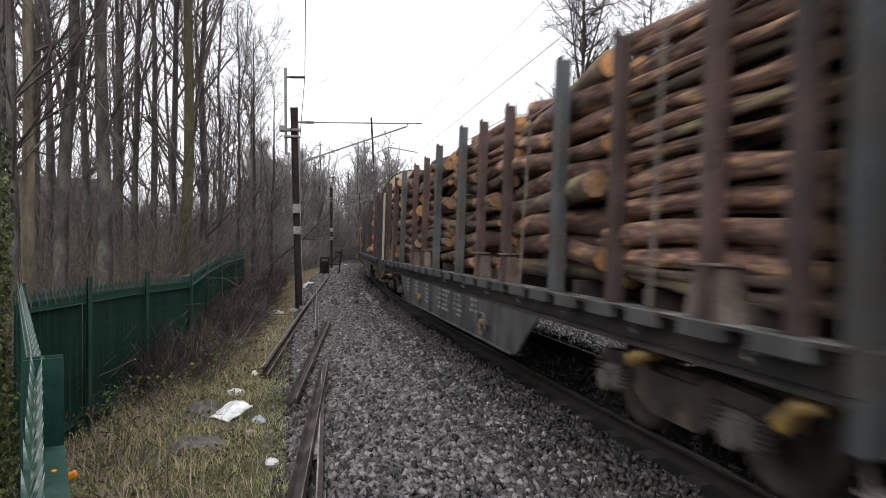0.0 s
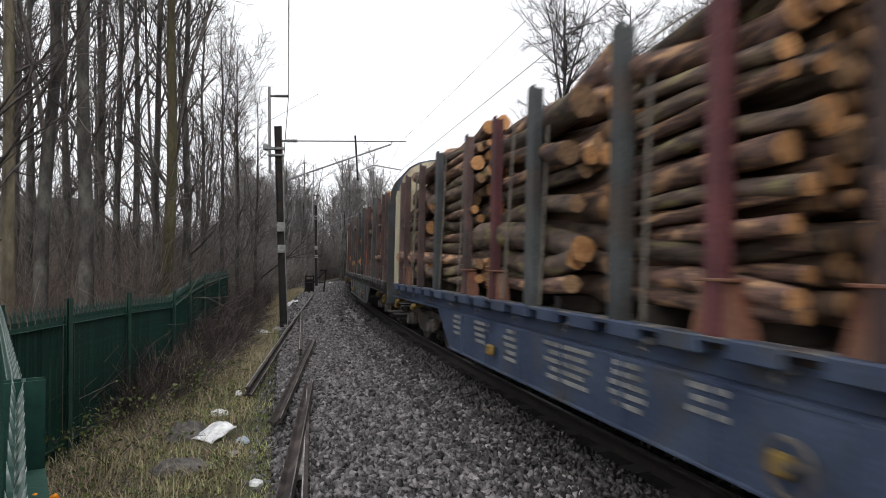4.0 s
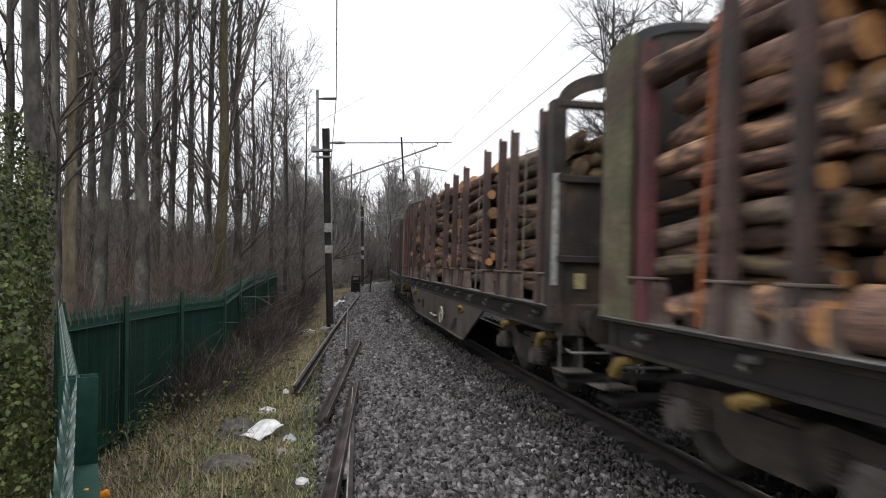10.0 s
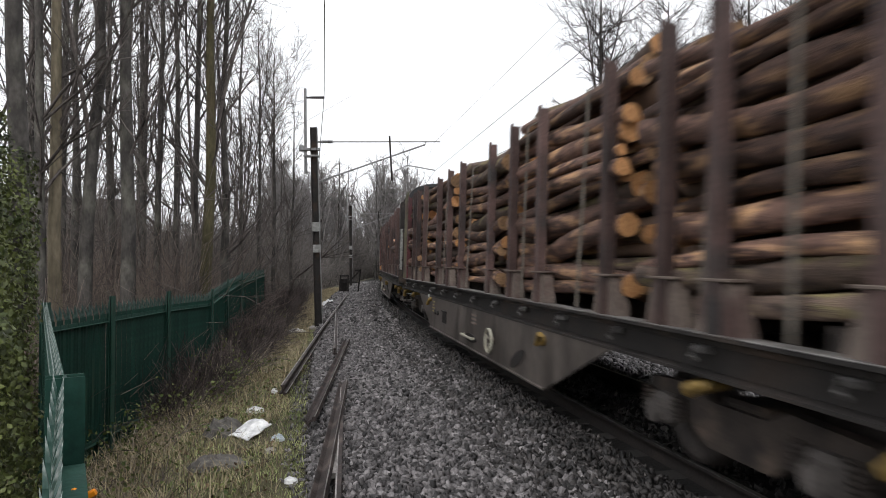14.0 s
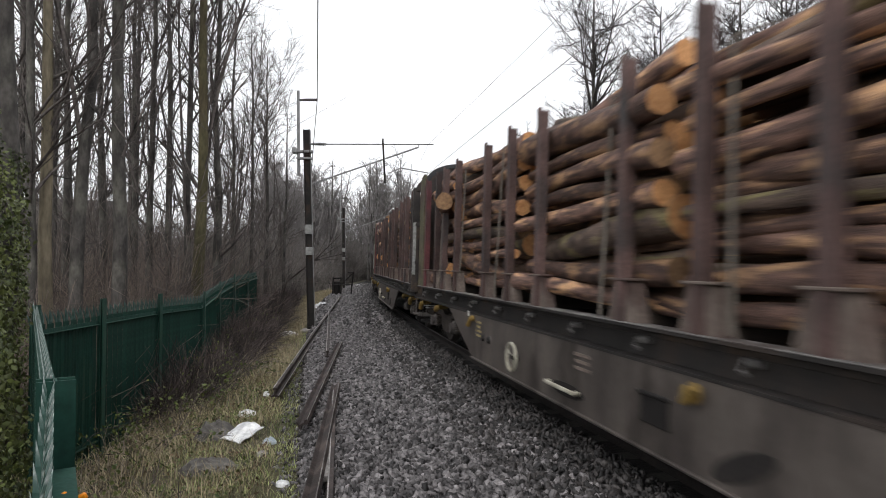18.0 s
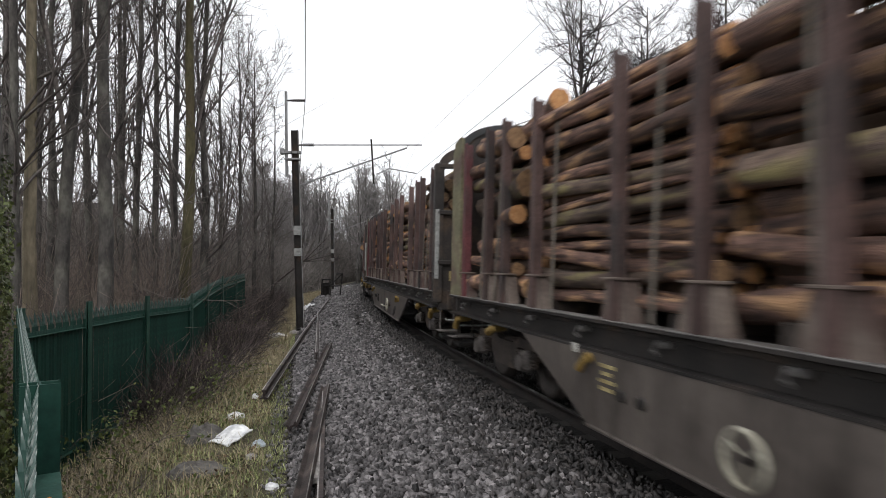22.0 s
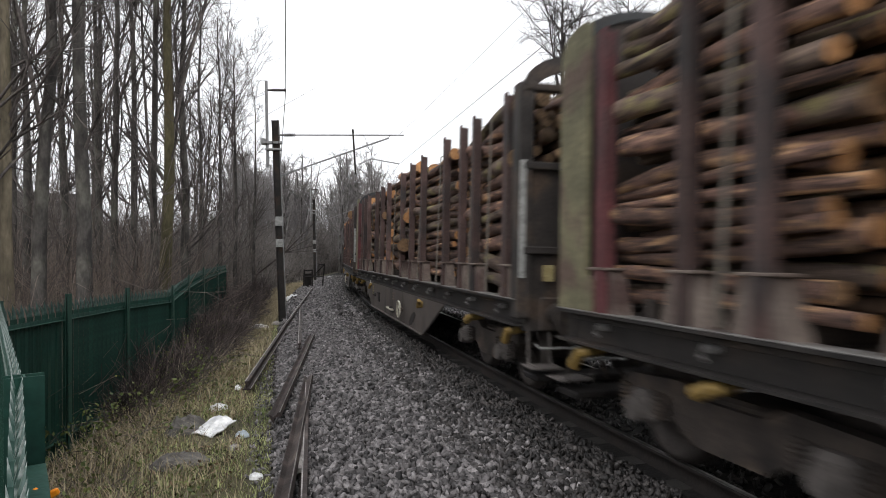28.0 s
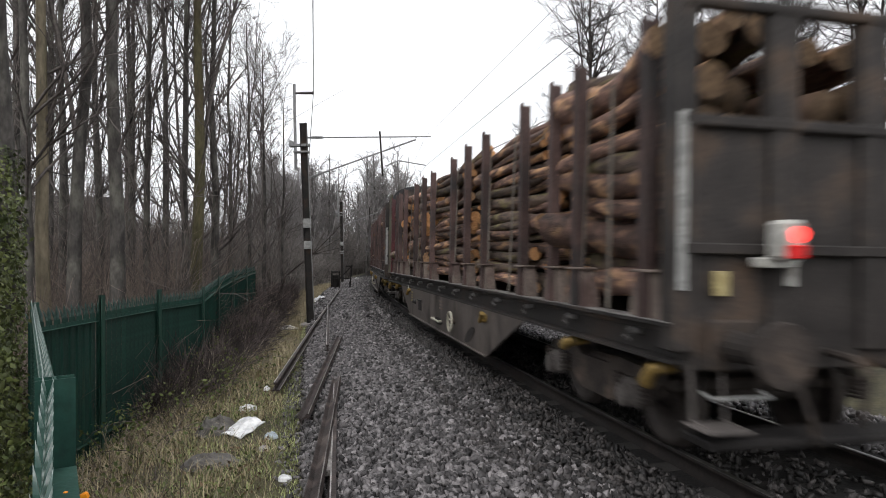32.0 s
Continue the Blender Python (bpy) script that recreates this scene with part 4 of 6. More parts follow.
def build_post(parent, x, y, mat, top, wide=0.13, foot=True, footmat=None):
    k = 1 if x > 0 else -1
    g = Geo()
    o = [(y - wide / 2, DECK + 0.012), (y + wide / 2, DECK + 0.012), (y + wide / 2 * 0.92, top - 0.05), (y + wide / 2 * 0.7, top), (y - wide / 2 * 0.7, top), (y - wide / 2 * 0.92, top - 0.05)]
    g.prism(o, x - 0.012, x + 0.012, 0)
    for e in (-1, 1):
        g.box(min(x, x - 0.1 * k), y + e * wide / 2 * 0.9 - 0.012, DECK + 0.014, max(x, x - 0.1 * k), y + e * wide / 2 * 0.9 + 0.012, top - 0.04, 0.004)
    p = part("stanchion", g, mat, parent)
    if foot:
        f = Geo()
        f.prism([(y - 0.27, DECK + 0.014), (y + 0.27, DECK + 0.014), (y + 0.17, DECK + 0.36), (y + 0.15, DECK + 0.4), (y - 0.15, DECK + 0.4), (y - 0.17, DECK + 0.36)], min(x - 0.03 * k, x - 0.16 * k), max(x - 0.03 * k, x - 0.16 * k), 0)
        f.box(min(x - 0.16 * k, x + 0.018 * k), y - 0.19, DECK + 0.395, max(x - 0.16 * k, x + 0.018 * k), y + 0.19, DECK + 0.42, 0.006)
        part("stanchion_foot", f, footmat or GUSSET, p, "scuffed pressed-steel foot")
    return p


def build_base(parent, half, sill_mat, belly_mat, ribs=False, low=0.22, shoulder=3.3, toe=5.0):
    part("deck", Geo().box(-1.24, -half, DECK - 0.09, 1.24, half, DECK - 0.03, 0.01), DARKBROWN, parent)
    for x in (-1.385, 1.385):
        k = 1 if x > 0 else -1
        g = Geo()
        web, lip = x - 0.15 * k, x - 0.17 * k
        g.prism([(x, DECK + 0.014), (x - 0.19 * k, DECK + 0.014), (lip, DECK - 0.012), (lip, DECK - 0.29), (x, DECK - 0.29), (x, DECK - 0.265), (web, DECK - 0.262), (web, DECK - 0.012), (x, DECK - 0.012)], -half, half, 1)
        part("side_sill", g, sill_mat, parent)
        part("deck_edge", Geo().box(min(x - 0.004 * k, x - 0.186 * k), -half + 0.01, DECK + 0.012, max(x + 0.006 * k, x - 0.186 * k), half - 0.01, DECK + 0.026, 0.005), DECKEDGE, parent, "worn pale deck edge")
        o = [(-half + shoulder, 0.94), (-half + toe - 0.05, low + 0.03), (-half + toe + 0.05, low), (half - toe - 0.05, low), (half - toe + 0.05, low + 0.03), (half - shoulder, 0.94)]
        h = Geo().prism(o, min(x - 0.005 * k, x - 0.04 * k), max(x - 0.005 * k, x - 0.04 * k), 0)
        h.box(min(x - 0.15 * k, x + 0.03 * k), -half + toe + 0.05, low - 0.018, max(x - 0.15 * k, x + 0.03 * k), half - toe - 0.05, low + 0.01, 0.006)
        belly = part("belly_girder", h, belly_mat, parent, "fish-bellied plate girder")
        if ribs:
            for i in range(7):
                y = -half + 5.6 + i * (2 * half - 11.2) / 6
                part("rib", Geo().box(min(x - 0.01 * k, x + 0.025 * k), y - 0.03, low + 0.015, max(x - 0.01 * k, x + 0.025 * k), y + 0.03, 0.925, 0.008), belly_mat, belly)
        n = 13
        for i in range(n):
            y = -half + 0.7 + i * (2 * half - 1.4) / (n - 1)
            hk = Geo().tube([(x - 0.14 * k, y, DECK - 0.1), (x - 0.03 * k, y, DECK - 0.11), (x - 0.01 * k, y, DECK - 0.16), (x - 0.05 * k, y, DECK - 0.19)], 0.018, 6)
            hk.box(min(x - 0.155 * k, x - 0.06 * k), y - 0.06, DECK - 0.14, max(x - 0.155 * k, x - 0.06 * k), y + 0.06, DECK - 0.08, 0.012)
            part("rope_hook", hk, HOOK, parent)
    g = Geo()
    for y in np.linspace(-half + 1.0, half - 1.0, 12):
        g.box(-1.2, y - 0.05, DECK - 0.3, 1.2, y + 0.05, DECK - 0.1, 0.01)
    part("cross_members", g, DARKBROWN, parent)
    for y, nm in ((-half + 1.95, "bogie"), (half - 1.95, "bogie")):
        build_bogie(parent, y, nm)
    for k in (-1, 1):
        part("headstock", Geo().box(-1.26, min(half * k, half * k - 0.12 * k), 0.86, 1.26, max(half * k, half * k - 0.12 * k), DECK + 0.03, 0.015), DARKBROWN, parent)
        for x in (-0.88, 0.88):
            build_buffer(parent, x, half * k, k)
        y = half * k
        part("coupling_hook", Geo().tube([(0, y, 1.0), (0, y + 0.28 * k, 0.98), (0, y + 0.4 * k, 0.9), (0, y + 0.35 * k, 0.55), (0, y + 0.3 * k, 0.5)], 0.035, 8), BOGIE, parent, "heavy screw coupling")
        for x in (-0.45, 0.5):
            part("brake_hose", Geo().tube([(x, y, 0.92), (x, y + 0.2 * k, 0.85), (x, y + 0.36 * k, 0.55), (x * 0.8, y + 0.3 * k, 0.36)], 0.022, 6), BOGIE, parent, "hanging rubber brake hose")
        step = Geo().tube([(-1.2, y - 0.02 * k, 0.95), (-1.22, y + 0.06 * k, 0.5), (-1.22, y + 0.34 * k, 0.48), (-0.95, y + 0.34 * k, 0.48), (-0.95, y + 0.06 * k, 0.5), (-0.93, y - 0.02 * k, 0.95)], 0.017, 6)
        step.box(-1.3, min(y + 0.04 * k, y + 0.36 * k), 0.475, -0.92, max(y + 0.04 * k, y + 0.36 * k), 0.495, 0.006)
        part("shunter_step", step, AXLE, parent, "bare metal foot step")
        part("end_beam", Geo().box(-1.22, min(y - 0.1 * k, y + 0.28 * k), 0.33, 1.22, max(y - 0.1 * k, y + 0.28 * k), 0.4, 0.015), IRON, parent, "black end foot beam")
        part("grab_rail", Geo().tube([(-1.1, y, 0.7), (-1.12, y + 0.14 * k, 0.68), (-0.62, y + 0.14 * k, 0.68), (-0.6, y, 0.7)], 0.016, 6), BAND, parent, "dirty white shunter's grab rail")
    for off, k in ((2.0, -1), (0.3, -1), (2.1, 1), (0.4, 1)):
        y = k * (half - off)
        lever = Geo().tube([(-1.12, y, 0.86), (-1.3, y, 0.84), (-1.36, y + 0.04, 0.8)], [0.05, 0.055, 0.045], 8)
        lever.tube([(-1.3, y - 0.12, 0.86), (-1.34, y, 0.84), (-1.33, y + 0.14, 0.78 if off > 1 else 0.7)], [0.035, 0.05, 0.06], 8)
        part("brake_lever", lever, YELLOW, parent, "dirty yellow brake changeover lever")


def bars(parent, x, y, z, rows, width, mat=None, high=0.035, gap=0.07, name="marking"):
    """Unreadable stencilled writing as plain bars."""
    g = Geo()
    rng = random.Random(int(1000 * (y + 50)))
    for i in range(rows):
        w = width * rng.uniform(0.6, 1.0)
        g.box(x - 0.003, y - w / 2, z - i * gap, x, y + w / 2, z - i * gap + high, 0.001)
    return part(name, g, mat or LETTER, parent, "faded stencilled lettering")


def arch_outline(half=1.32, low=None, shoulder=3.2, crown=4.22):
    o = [(half, DECK if low is None else low), (half, shoulder)]
    for i in range(1, 12):
        a = math.pi * i / 12
        c, s = math.cos(a), math.sin(a)
        o.append((half * math.copysign(abs(c) ** 0.7, c), shoulder + (crown - shoulder) * s ** 0.75))
    return o + [(-half, shoulder), (-half, DECK if low is None else low)]


def arch_band(y0, y1, low, crown, deep):
    """A curved plate between two arches, from one side of the wagon to the other."""
    g = Geo()
    n = 18
    verts, faces = [], []
    for i in range(n + 1):
        a = math.pi * i / n
        c, s = math.cos(a), math.sin(a)
        x, z = 1.3 * math.copysign(abs(c) ** 0.75, c), low + (crown - low) * s ** 0.75
        verts += [(x, y0, z), (x, y1, z), (x * 0.94, y1, z - deep), (x * 0.94, y0, z - deep)]
    for i in range(n):
        for j in range(4):
            faces.append((4 * i + j, 4 * i + (j + 1) % 4, 4 * i + 4 + (j + 1) % 4, 4 * i + 4 + j))
    faces += [(0, 3, 2, 1), tuple(4 * n + j for j in range(4))]
    return g.add(verts, faces)


def brown_wagon(turned=False):
    """turned: the wagon runs the other way round, so its side shows the brake gear in another order."""
    wheel_at, handle_at, lever_at, box_at = (10.4, 8.9, 6.58, 7.13) if turned else (7.22, 8.76, 5.08, 11.0)
    w = thing("timber_wagon", "dirty brown bogie timber wagon with tall stanchions on the rails", "freight wagon", "timber train")
    build_base(w, HALF, SILL_SHADE, BROWN)
    # rear bulkhead, open at the top
    y = -HALF
    rear = part("rear_bulkhead", Geo().box(-1.22, y, DECK, 1.22, y + 0.05, 2.82, 0.01), DARKBROWN, w, "dark ribbed steel end bulkhead")
    for x in (-1.28, -0.42, 0.42, 1.28):
        wide, deep = (0.09, 0.17) if abs(x) > 1 else (0.13, 0.1)
        part("bulkhead_post", Geo().box(x - wide, y - 0.05, DECK - 0.2, x + wide, y + deep, 3.75, 0.015), DARKBROWN, rear)
    for z in (1.8, 2.78, 3.7):
        part("bulkhead_rail", Geo().box(-1.3, y - 0.07, z - 0.045, 1.3, y + 0.06, z + 0.045, 0.012), DARKBROWN, rear)
    part("bulkhead_arch", arch_band(y - 0.03, y + 0.05, 3.64, 4.16, 0.17), DARKBROWN, rear, "arched steel top plate with open bays")
    part("white_corner_strip", Geo().box(-1.36, y - 0.062, 1.48, -1.275, y - 0.052, 2.84, 0.003), BAND, rear, "dirty white visibility strip")
    part("label_plate", Geo().box(-1.06, y - 0.066, 1.44, -0.92, y - 0.052, 1.63, 0.004), PLATE, rear, "small yellow label plate")
    lampiron = Geo().box(-0.62, y - 0.1, 1.66, -0.36, y - 0.07, 1.76, 0.006).box(-0.44, y - 0.1, 1.52, -0.36, y - 0.07, 1.67, 0.006)
    part("lamp_bracket", lampiron, WHITE, rear, "white lamp bracket")
    # front bulkhead
    y = HALF
    front = part("front_bulkhead", Geo().prism(arch_outline(1.28, shoulder=3.5, crown=4.24), y - 0.06, y, 1), DARKBROWN, w, "dark steel end bulkhead with an arched top")
    for x in (-1.36, 1.36):
        k = 1 if x > 0 else -1
        g = Geo().prism([(y - 0.62, DECK), (y, DECK), (y, 3.68), (y - 0.1, 3.84), (y - 0.4, 3.9), (y - 0.5, 3.88), (y - 0.5, DECK + 0.35), (y - 0.62, DECK + 0.3)], min(x, x - 0.05 * k), max(x, x - 0.05 * k), 0)
        part("corner_panel", g, LICHEN, front, "weathered pale green side panel")
    part("bulkhead_arch", arch_band(y - 0.1, y - 0.056, 3.55, 4.27, 0.09), GREYDARK, front, "worn grey arched rim")
    rng = random.Random(5)
    for x in (-1.36, 1.36):
        for e in (-1, 1):
            for i, o in enumerate(POSTS):
                o = o + 0.3 if (e > 0 and i == 0) else o
                build_post(w, x, e * (HALF - o), STANCH_RED if i == 0 and e > 0 else STANCH, 3.73 + rng.uniform(-0.03, 0.03), 0.12 if i else 0.14, True)
    for x in (-1.385,):
        for off, z in ((wheel_at, 0.53),):
            y = -HALF + off if off > 0 else HALF + off
            hw = Geo().disc(x - 0.09, 0.172, 0.195, 0.022, 26, centre=(y, z))
            for a in (0.5, 2.6, 4.7):
                hw.tube([(x - 0.07, y, z), (x - 0.09, y + 0.17 * math.cos(a), z + 0.17 * math.sin(a))], 0.009, 6)
            part("handbrake_wheel", hw, CREAMWHEEL, w, "dirty white handbrake wheel")
            part("wheel_hub", Geo().tube([(x + 0.01, y, z), (x - 0.1, y, z)], [0.05, 0.03], 10), DARKBROWN, w, "grimy hub")
        part("grab_handle", Geo().tube([(x, -HALF + handle_at - 0.36, 0.42), (x - 0.07, -HALF + handle_at - 0.36, 0.42), (x - 0.07, -HALF + handle_at + 0.36, 0.42), (x, -HALF + handle_at + 0.36, 0.42)], 0.024, 8), CREAMWHEEL, w, "dirty white grab handle")
        # flat dark plates paint the shade inside the pockets and the hole
        part("handle_pocket", Geo().prism([(-HALF + handle_at + 0.42 * math.cos(a) - 0.05, 0.4 + 0.075 * math.sin(a)) for a in [math.pi * i / 9 for i in range(18)]], x - 0.006, x + 0.01, 0), IRON, w, "black plate for the shaded hand pocket behind the handle")
        pocket = Geo().box(x - 0.008, -HALF + box_at - 0.2, 0.44, x + 0.01, -HALF + box_at + 0.2, 0.68, 0.004).box(x - 0.03, -HALF + box_at - 0.22, 0.67, x + 0.01, -HALF + box_at + 0.22, 0.7, 0.006)
        part("valve_pocket", pocket, IRON, w, "black plate for the shaded valve opening, with a lip")
        part("lifting_hole", Geo().prism([(-2.75 + 0.3 * math.cos(a), 0.42 + 0.1 * math.sin(a) - 0.12 * math.cos(a)) for a in [math.pi * i / 9 for i in range(18)]], x - 0.005, x + 0.01, 0), SILL_SHADE, w, "dark oval plate for the shaded lifting hole")
        part("brake_lever", Geo().tube([(x, -HALF + lever_at, 0.8), (x - 0.08, -HALF + lever_at, 0.8)], 0.07, 10).tube([(x - 0.08, -HALF + lever_at + 0.05, 0.74), (x - 0.09, -HALF + lever_at - 0.12, 0.88)], [0.03, 0.04], 8), YELLOW, w, "yellow brake changeover lever")
        for yy in (2.85, 3.15):
            part("plug", Geo().tube([(x + 0.005, yy, 0.6), (x - 0.03, yy, 0.6)], [0.06, 0.045], 12), SILL_SHADE, w, "dark round plug")
        part("brake_lever", Geo().tube([(x, 3.72, 0.86), (x - 0.06, 3.72, 0.85)], 0.05, 10).tube([(x - 0.06, 3.7, 0.86), (x - 0.07, 3.82, 0.74)], [0.03, 0.045], 8), YELLOW, w, "dirty yellow lever")
        part("label_clip", Geo().box(x - 0.012, 4.0, 0.87, x + 0.006, 4.1, 0.96, 0.004), WHITE, w, "white card in a metal clip")
        bars(w, x + 0.001, 3.42, 0.8, 4, 0.3, PLATE)
        bars(w, x + 0.001, -0.35, 0.8, 3, 0.5, GUSSET)
    return w


def cargo_wagon(paint, label):
    w = thing("timber_wagon", label, "freight wagon", "timber train")
    half = 9.0
    build_base(w, half, paint if paint is BLUE else SILL_SHADE, paint, True, 0.35, 4.1, 4.9)
    y = -half
    rear = part("rear_bulkhead", Geo().prism(arch_outline(1.3), y + 0.02, y + 0.08, 1), GREYDARK if paint is GREY else BLUE, w, "recessed panelled steel end with a rounded top")
    edge = GREYDARK if paint is GREY else BLUE
    for x in (-1.24, -0.35, 0.35, 1.24):
        part("bulkhead_post", Geo().box(x - 0.09, y - 0.09, DECK - 0.25, x + 0.09, y + 0.02, 3.25, 0.015), edge, rear)
    for z in (1.62, 2.5, 3.2):
        part("bulkhead_rail", Geo().box(-1.3, y - 0.085, z - 0.05, 1.3, y + 0.02, z + 0.05, 0.012), edge, rear)
    part("bulkhead_foot", Geo().box(-1.32, y - 0.1, DECK - 0.55, 1.32, y + 0.02, DECK + 0.02, 0.02), edge, rear)
    part("end_handrail", Geo().tube([(-0.75, y - 0.02, 2.42), (-0.75, y - 0.14, 2.4), (-0.75, y - 0.14, 1.75), (-0.75, y - 0.02, 1.72)], 0.025, 8), YELLOW, rear, "worn yellow handrail")
    y = half
    front = part("front_bulkhead", Geo().prism(arch_outline(1.3), y - 0.1, y - 0.02, 1), CREAM, w, "cream painted bulkhead with a rounded top")
    part("bulkhead_rim", Geo().prism(arch_outline(1.34, crown=4.26), y - 0.02, y + 0.03, 1), edge, front)
    for x in (-1.36, 1.36):
        k = 1 if x > 0 else -1
        part("corner_panel", Geo().prism([(y - 0.5, DECK), (y, DECK), (y, 3.3), (y - 0.12, 3.42), (y - 0.5, 3.36)], min(x, x - 0.05 * k), max(x, x - 0.05 * k), 0), CREAM, front, "cream painted side panel")
    rng = random.Random(9)
    # place from the middle, stanchion colour, height, width, with a foot or not
    rows = ((8.65, STANCH, 3.62, 0.12, False), (7.85, STANCH, 3.66, 0.13, True), (6.5, STANCH, 3.7, 0.13, False), (5.2, STANCH_GREY, 3.78, 0.2, False), (3.45, STANCH, 3.72, 0.15, True),
            (2.2, STANCH_RED if paint is BLUE else STANCH, 3.7, 0.15, True), (0.95, STANCH_GREY, 3.8, 0.22, False))
    for x in (-1.36, 1.36):
        for e in (-1, 1):
            for y, mat, top, wide, foot in rows:
                y = y - 0.3 if (e > 0 and y > 8.5) else y
                build_post(w, x, e * y, mat, top + rng.uniform(-0.04, 0.04), wide, foot, RUSTFOOT if paint is BLUE else None)
        for i in range(24):
            yy = -half + 0.42 + i * (2 * half - 0.84) / 23
            part("sill_bracket", Geo().box(min(x * 0.945, x * 1.035), yy - 0.23, DECK - 0.11, max(x * 0.945, x * 1.035), yy + 0.23, DECK + 0.03, 0.014), edge if paint is BLUE else GREY, w)
    x = -1.395
    for yy, n, wd in ((3.65, 4, 0.45), (2.5, 4, 0.6), (1.37, 5, 0.5), (-0.1, 5, 1.1), (-1.2, 5, 0.6), (-2.2, 3, 0.5)):
        bars(w, x + 0.004, yy, 0.86, n, wd, high=0.045, gap=0.085)
    for yy in (1.94, -2.9):
        part("brake_lever", Geo().box(x - 0.1, yy - 0.08, 0.52, x - 0.02, yy + 0.08, 0.66, 0.02), YELLOW, w, "yellow brake changeover lever")
    hw = Geo().disc(x - 0.1, 0.15, 0.18, 0.015, 24, centre=(-3.0, 0.6)).tube([(x, -3.0, 0.6), (x - 0.12, -3.0, 0.6)], 0.03, 8)
    part("handbrake_wheel", hw, AXLE, w, "grey handbrake wheel")
    return w


# ---- logs ----
def log_mesh(seed, bark, end=None):
    rng = random.Random(seed)
    n, sides = 7, 10
    g = Geo()
    px, pz, ax, az = rng.uniform(0, 6), rng.uniform(0, 6), rng.uniform(0.3, 1.6), rng.uniform(0.3, 1.6)
    pts = [(ax * math.sin(px + 2.6 * i / (n - 1)) - ax * math.sin(px + 1.3), -0.5 + i / (n - 1), az * math.sin(pz + 3.4 * i / (n - 1)) - az * math.sin(pz + 1.7)) for i in range(n)]
    taper = rng.choice((-1, 1)) * rng.uniform(0.05, 0.2)
    verts, faces = [], []
    for i, p in enumerate(pts):
        for j in range(sides):
            a = 2 * math.pi * j / sides
            r = 1 + taper * (i / (n - 1) - 0.5) * 2 + rng.uniform(-0.09, 0.09)
            verts.append((p[0] + r * math.cos(a), p[1], p[2] + r * math.sin(a)))
    for i in range(n - 1):
        for j in range(sides):
            q = (j + 1) % sides
            faces.append((i * sides + j, (i + 1) * sides + j, (i + 1) * sides + q, i * sides + q))
    g.add(verts, faces)
    g.f += [tuple(range(sides)), tuple(range((n - 1) * sides, n * sides))[::-1]]
    g.m += [1, 1]
    me = g.mesh("log", [bark, end or CUT])
    me.polygons.foreach_set("use_smooth", [m == 0 for m in g.m])
    return me


LOGS = [log_mesh(40 + i, BARK if i % 4 else BARK_OLD, CUT if i % 3 else CUT_DULL) for i in range(18)]
REAR_LOGS = [log_mesh(70 + i, BARK if i % 3 else BARK_OLD, CUT_OLD) for i in range(6)]


def core_mesh(bundles, seed):
    """The logs inside a load and on its far side, bundle by bundle, joined. bundles: (rear, front, side height, log radius, stagger)."""
    rng = np.random.default_rng(seed)
    paths, radii = [], []
    for lo, hi, side, rad, stagger in bundles:
        z = 1.36 + rad
        while z < side - rad * 0.6:
            x = -0.8
            while x < 1.2:
                y0 = lo + abs(rng.normal(0, stagger))
                y1 = hi - abs(rng.normal(0, 0.15))
                r = rad * rng.uniform(0.65, 1.25)
                dx, dz = rng.normal(0, 0.035, 2)
                paths.append([(x + dx, y0, z + dz), (x - dx, (y0 + y1) / 2, z), (x - dz, y1, z - dz)])
                radii.append([r, r * 0.96, r * 0.92])
                x += 2.05 * rad
            z += 2.0 * rad
    v, f = strands(paths, radii, 8)
    k = np.arange(len(paths))[:, None, None] * 24
    caps = (k + np.array([(3, 2, 1, 0), (0, 7, 4, 3), (7, 6, 5, 4), (16, 17, 18, 19), (19, 20, 23, 16), (20, 21, 22, 23)])).reshape(-1, 4)
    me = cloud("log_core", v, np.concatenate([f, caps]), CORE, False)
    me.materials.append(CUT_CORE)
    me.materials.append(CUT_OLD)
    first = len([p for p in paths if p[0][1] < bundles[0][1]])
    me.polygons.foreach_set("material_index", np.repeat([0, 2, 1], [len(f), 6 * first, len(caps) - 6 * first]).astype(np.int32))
    return me


